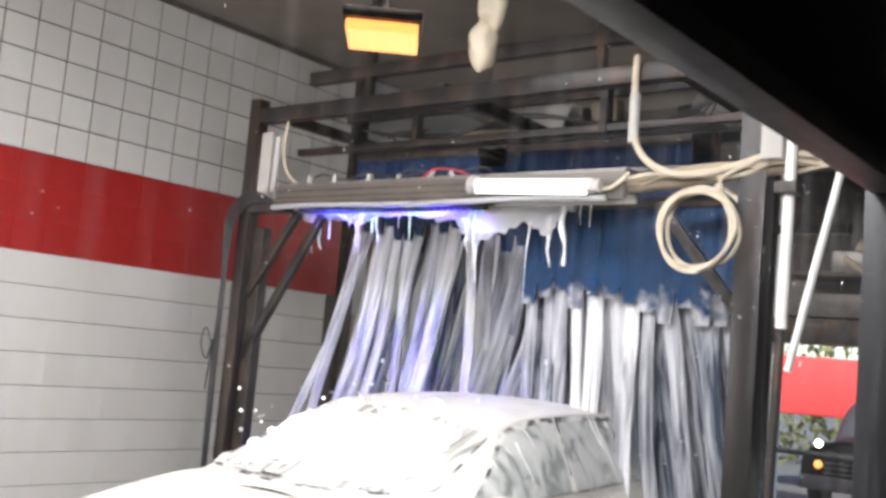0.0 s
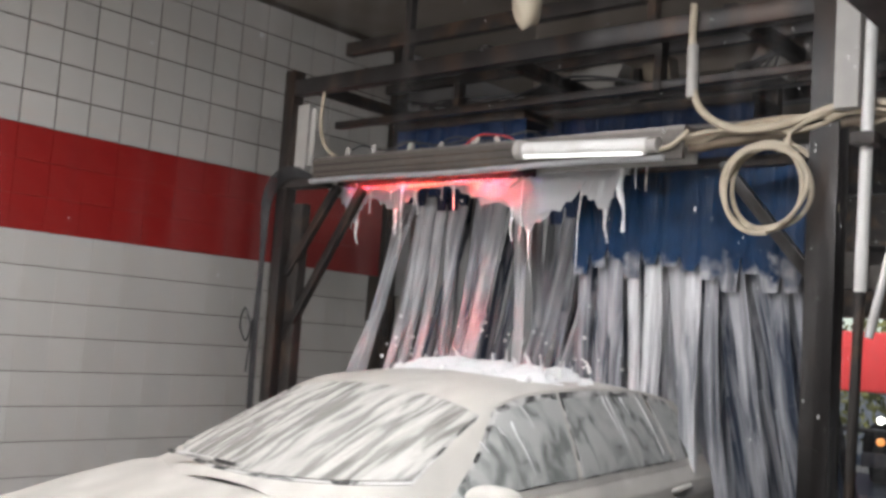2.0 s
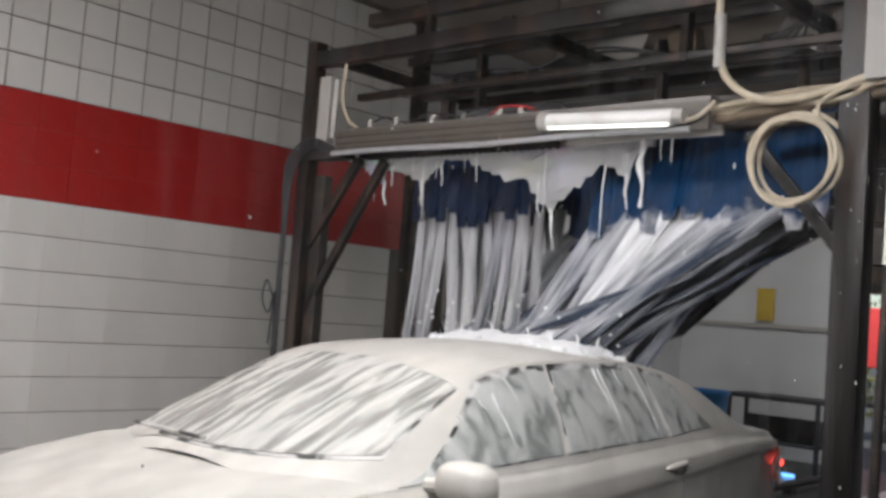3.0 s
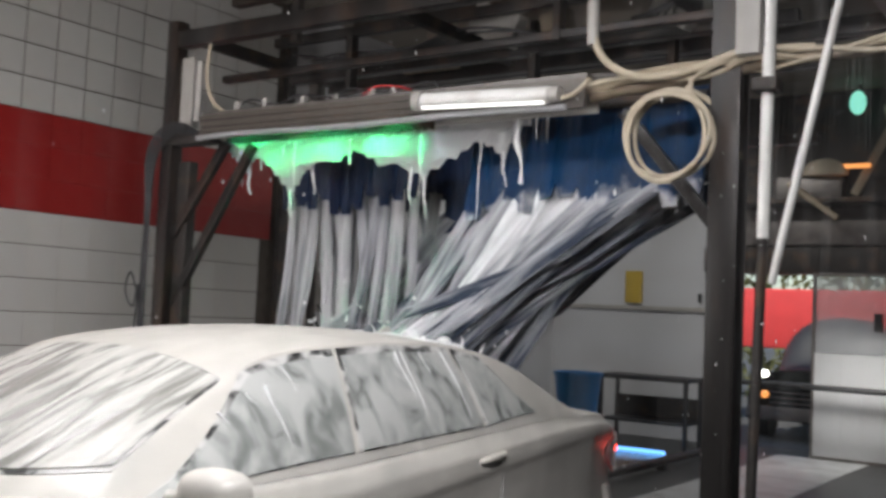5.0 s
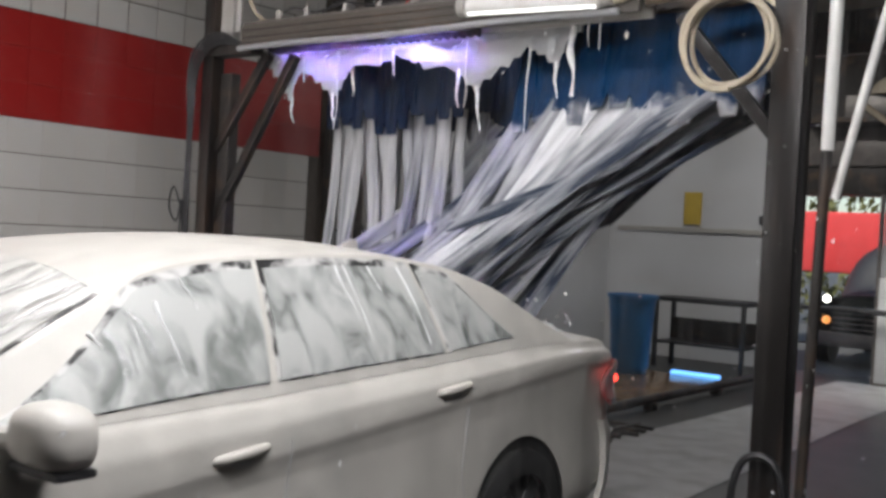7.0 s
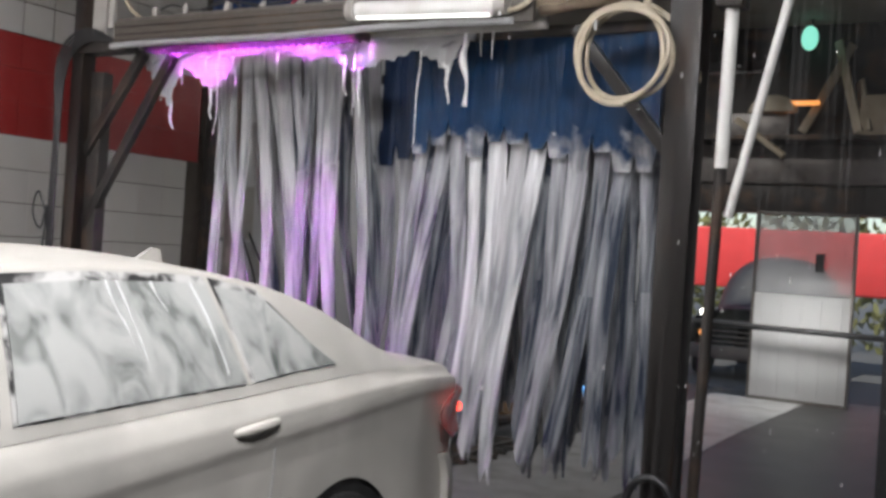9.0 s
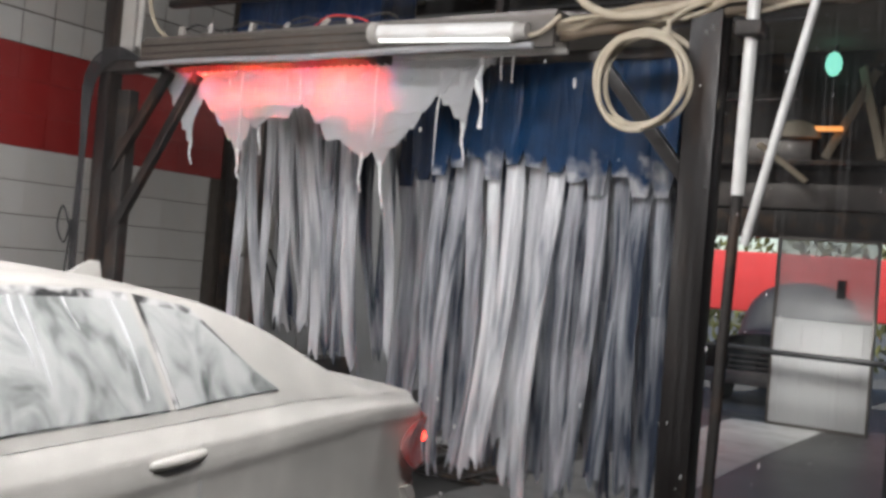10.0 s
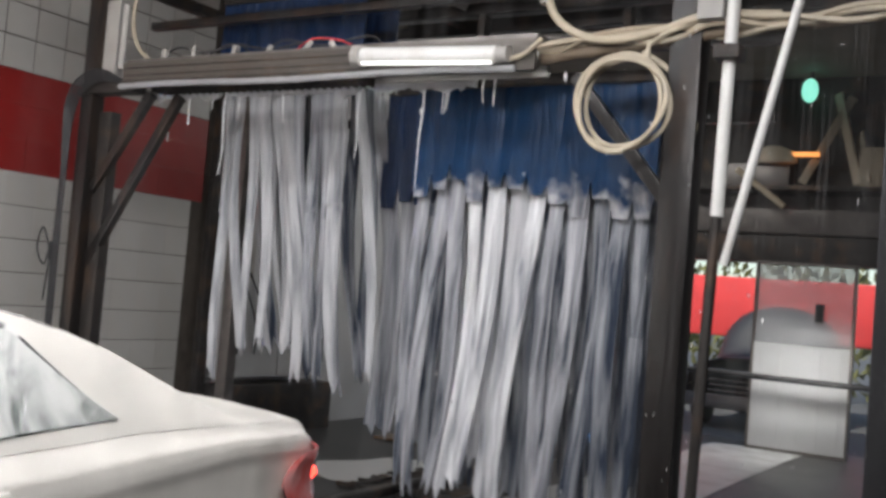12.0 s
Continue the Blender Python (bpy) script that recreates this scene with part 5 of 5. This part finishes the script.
def lift(t, peak):
    return (0.5 + 0.5 * math.cos(2 * math.pi * (rocking(t) - peak) / PERIOD)) ** 1.2


def swept(t):
    """How far the right-hand strips are flung over the car."""
    d = ((t - 6.76) / PERIOD + 0.5) % 1 - 0.5
    return float(np.interp(d, (-0.24, -0.12, 0.14, 0.31), (0, 1, 1, 0))) * float(np.interp(t, (0, 7.6, 7.9), (1, 1, 0)))


def turn(d):
    return DOWN.rotation_difference(Vector(d).normalized())


def blend(a, b, f):
    return Vector(a) * (1 - f) + Vector(b) * f


def hang(kind, t, xn, ph):
    """Directions of a strip and of its end."""
    t = t - 0.1 * ph
    loose = float(np.interp(t, (0, 7.4, 8.4), (1, 1, 0.25)))
    wob = 0.07 * loose * math.sin(2 * math.pi * t / PERIOD + 6 * ph) + 0.05 * (ph - 0.5)
    if kind == 2:
        e = swept(t)
        right = (xn + 1) / 2
        lean = 0.17 * loose * bump_at(t, 5.9, 0.3) * right * (loose > 0.9)
        calm = (1 - loose) * (0.04 + 0.14 * math.cos(2 * math.pi * (t - 9.4) / 2.05))
        free = Vector((lean - calm + wob, 0.4 * lean + 0.6 * wob, -1))
        loll = 0.5 * (ph - 0.5)
        one = blend(free, blend((-0.22, -0.4, -0.85), (-0.72 + 0.5 * loll, -0.2, -0.5 + 0.4 * loll), right), e)
        two = blend(free + Vector((0.6 * lean - 0.3 * calm, 0, 0)), blend((-0.4 + loll, -0.5, -0.7), (-0.75 - loll, -0.45, -0.7 + 1.2 * loll), right), e)
        return one, two
    pull = 0.3 * loose * bump_at(t, 2.2, 0.3) * (0.4 + 0.3 * (1 - xn)) * (loose > 0.9)
    if kind == 0:
        pull += 0.34 * math.exp(-((t - 10.75) / 0.36) ** 2) * (0.6 - 0.4 * xn) - 0.09 * (1 - loose) * float(np.interp(t, (8, 10.1, 10.8, 11.3), (1, 1, 0, 1)))
    one, two = Vector((wob - pull, 0.5 * wob - 0.4 * pull, -1)), Vector((1.2 * wob - 1.5 * pull, 0.4 * wob - 0.5 * pull, -1))
    if kind == 1:
        e = 0.9 * swept(t)
        one, two = blend(one, (-0.65, -0.25 + wob, -0.6), e), blend(two, (-0.85, -0.25, -0.45 + 2 * wob), e)
    return one, two


def motions():
    # the car rolls along the lane
    for_car = [(0.0, 4.3), (1.0, 4.03), (1.5, 3.92), (2.5, 3.67), (4.5, 3.02), (5.5, 2.79), (6.0, 2.69), (6.5, 2.53), (7.0, 2.33), (9.5, 1.73), (10.5, 1.26), (12.0, 0.89)]
    walk(car, [(t, pose(-3.23, y, 0)) for t, y in for_car])
    for w in [o for o in car.children if o.name.startswith("wheel")]:
        p = w.location.copy()
        walk(w, [(t, pose(p.x, p.y, p.z, math.degrees((y - 4.6) / WHEEL_R), 0, 0)) for t, y in for_car])
    times = [i * 0.15 for i in range(81)]
    for (rack, sheets, strips), kind in ((rack_left, 0), (rack_upper, 1), (rack_right, 2)):
        p = rack.location.copy()
        rise = [(0.62 * lift(t, 1.65) - 0.06, 0.65 * lift(t, 2.3) - 0.06, 0.06 * swept(t))[kind] for t in times]
        walk(rack, [(t, pose(p.x, p.y, p.z + z)) for t, z in zip(times, rise)])
        tilt = [turn((0.12 * swept(t), -0.38 * swept(t), -1)) if kind == 2 else turn((0, 0.03 * math.sin(2 * math.pi * rocking(t) / PERIOD), -1)) for t in times]
        for ob, yy in sheets:
            walk(ob, [(t, Matrix.Translation((0, yy, -0.02)) @ q.to_matrix().to_4x4()) for t, q in zip(times, tilt)])
        for up, low, ph, xn, base, ln in strips:
            rows_up, rows_low = [], []
            for t, q in zip(times, tilt):
                one, two = hang(kind, t, xn, ph)
                q1, q2 = turn(one), turn(two)
                rows_up.append((t, Matrix.Translation(q @ base) @ q1.to_matrix().to_4x4()))
                rows_low.append((t, Matrix.Translation((0, 0, -ln)) @ (q1.inverted() @ q2).to_matrix().to_4x4() @ Matrix.Translation((0, 0, ln))))
            walk(up, rows_up), walk(low, rows_low)
    # the foam ridge rides up and down over the passing car, then drops behind it
    rows = []
    for t in [i * 0.25 for i in range(32)]:
        yc = float(np.interp(t, *zip(*for_car)))
        y = float(np.interp(t, (0, 0.5, 1.0, 1.6, 2.7, 4.5, 6.0, 7.2, 7.75), (-0.85, -0.65, -0.3, 0.25, 0.75, 1.2, 1.95, 2.3, 2.6)))
        tilt = math.degrees(math.atan2(roof_z(y + 0.1) - roof_z(y - 0.1), 0.2)) if y < 2.0 else 0
        rows.append((t, pose(-3.23, yc + y, max(roof_z(y), deck_z(y)) + 0.01 if y < 2.35 else 1.0 - 3.2 * (y - 2.35), tilt)))
    rows += [(8.2, pose(-3.23, 5.0, 0.15)), (8.6, pose(-3.23, 5.0, 0.03)), (12.0, pose(-3.23, 5.0, 0.03))]
    walk(ridge, rows)
    # the lamp drum clicks round from colour to colour, then rests dark
    steps = [(0.13, -1), (0.2, 0), (0.45, 1), (0.78, 2), (1.25, 3), (1.65, 4), (2.05, 5), (2.45, 6), (2.85, 7), (3.0, 8), (3.25, 9), (3.55, 10), (4.05, 11), (4.38, 12), (4.78, 13), (5.12, 14), (5.45, 15), (5.57, 16), (5.92, 17), (6.3, 18), (6.63, 19), (7.1, 20), (7.38, 21), (7.72, 22), (8.1, 23), (8.2, 24), (8.5, 25), (8.85, 26), (9.25, 27), (9.75, 28), (10.08, 29), (10.32, 30), (10.42, 31)]
    rows, last = [(0.0, -2)], -2
    for t, s in steps:
        rows += [(t, last), (t + 0.0334, s)]
        last = s
    rows.append((12.0, last))
    walk(drum, [(t, pose(-4.35, GY - 0.02, 2.69, 14 - 45 * s, 0, 0)) for t, s in rows])
    # foam swells and shrinks under the bar, then drops off it onto the floor
    marks = (0, 0.5, 1, 1.5, 2, 2.5, 4.3, 5, 5.5, 6, 6.5, 7, 7.5, 7.7, 9.3, 9.5, 9.8, 10, 10.3, 10.5, 10.8, 11, 11.2, 11.5, 11.6)
    # depth of each sheet, in metres
    swell = ((.12, .12, .3, .35, .25, .2, .15, .2, .12, .12, .2, .3, .45, .5, .3, .35, .42, .42, .5, .5, .3, .18, .28, .42, .42),
             (.1, .1, .25, .3, .2, .2, .15, .35, .4, .15, .28, .3, .45, .4, .25, .4, .48, .5, .65, .75, .6, .35, .3, .48, .48),
             (.05, .06, .3, .06, .06, .06, .1, .2, .06, .06, .1, .15, .15, .1, .06, .1, .35, .35, .7, .8, .75, .3, .15, .06, .06),
             (.1, .12, .25, .4, .2, .25, .15, .25, .15, .2, .25, .2, .4, .35, .1, .1, .35, .5, .65, .6, .7, .35, .2, .12, .12),
             (.25, .22, .25, .4, .35, .42, .25, .3, .32, .25, .35, .3, .42, .5, .15, .42, .4, .55, .6, .5, .55, .45, .5, .55, .55),
             (.2, .15, .15, .2, .25, .22, .2, .2, .2, .28, .32, .2, .2, .15, .2, .25, .3, .35, .35, .3, .2, .1, .1, .1, .1))
    for k, ((ob, bands), deep) in enumerate(zip(foam_sheets, swell)):
        p = ob.location.copy()
        rows = [(t, pose(p.x + 0.015 * math.sin(5 * t + k), p.y, p.z, 0, 2.5 * math.sin(4 * t + 2 * k), 0)) for t in marks]
        start = (11.7, 11.66, 11.62, 11.62, 11.68, 11.64)[k]
        rows += [(start, pose(p.x, p.y, p.z - 0.03, 5)), (start + 0.12, pose(p.x, p.y, 1.8, 20)), (start + 0.22, pose(p.x, p.y, 0.8, 50)), (start + 0.28, pose(p.x, p.y + 0.1, 0.08, 84)), (12.0, pose(p.x, p.y + 0.1, 0.06, 86))]
        walk(ob, rows)
        for i, band in enumerate(bands):
            walk(band, [(t, pose(0.01 * i / BANDS * math.sin(6 * t + i), 0, -d * (i + 1) / BANDS)) for t, d in zip(marks, deep)] + [(12.0, pose(0, 0, -deep[-1] * (i + 1) / BANDS))])


motions()
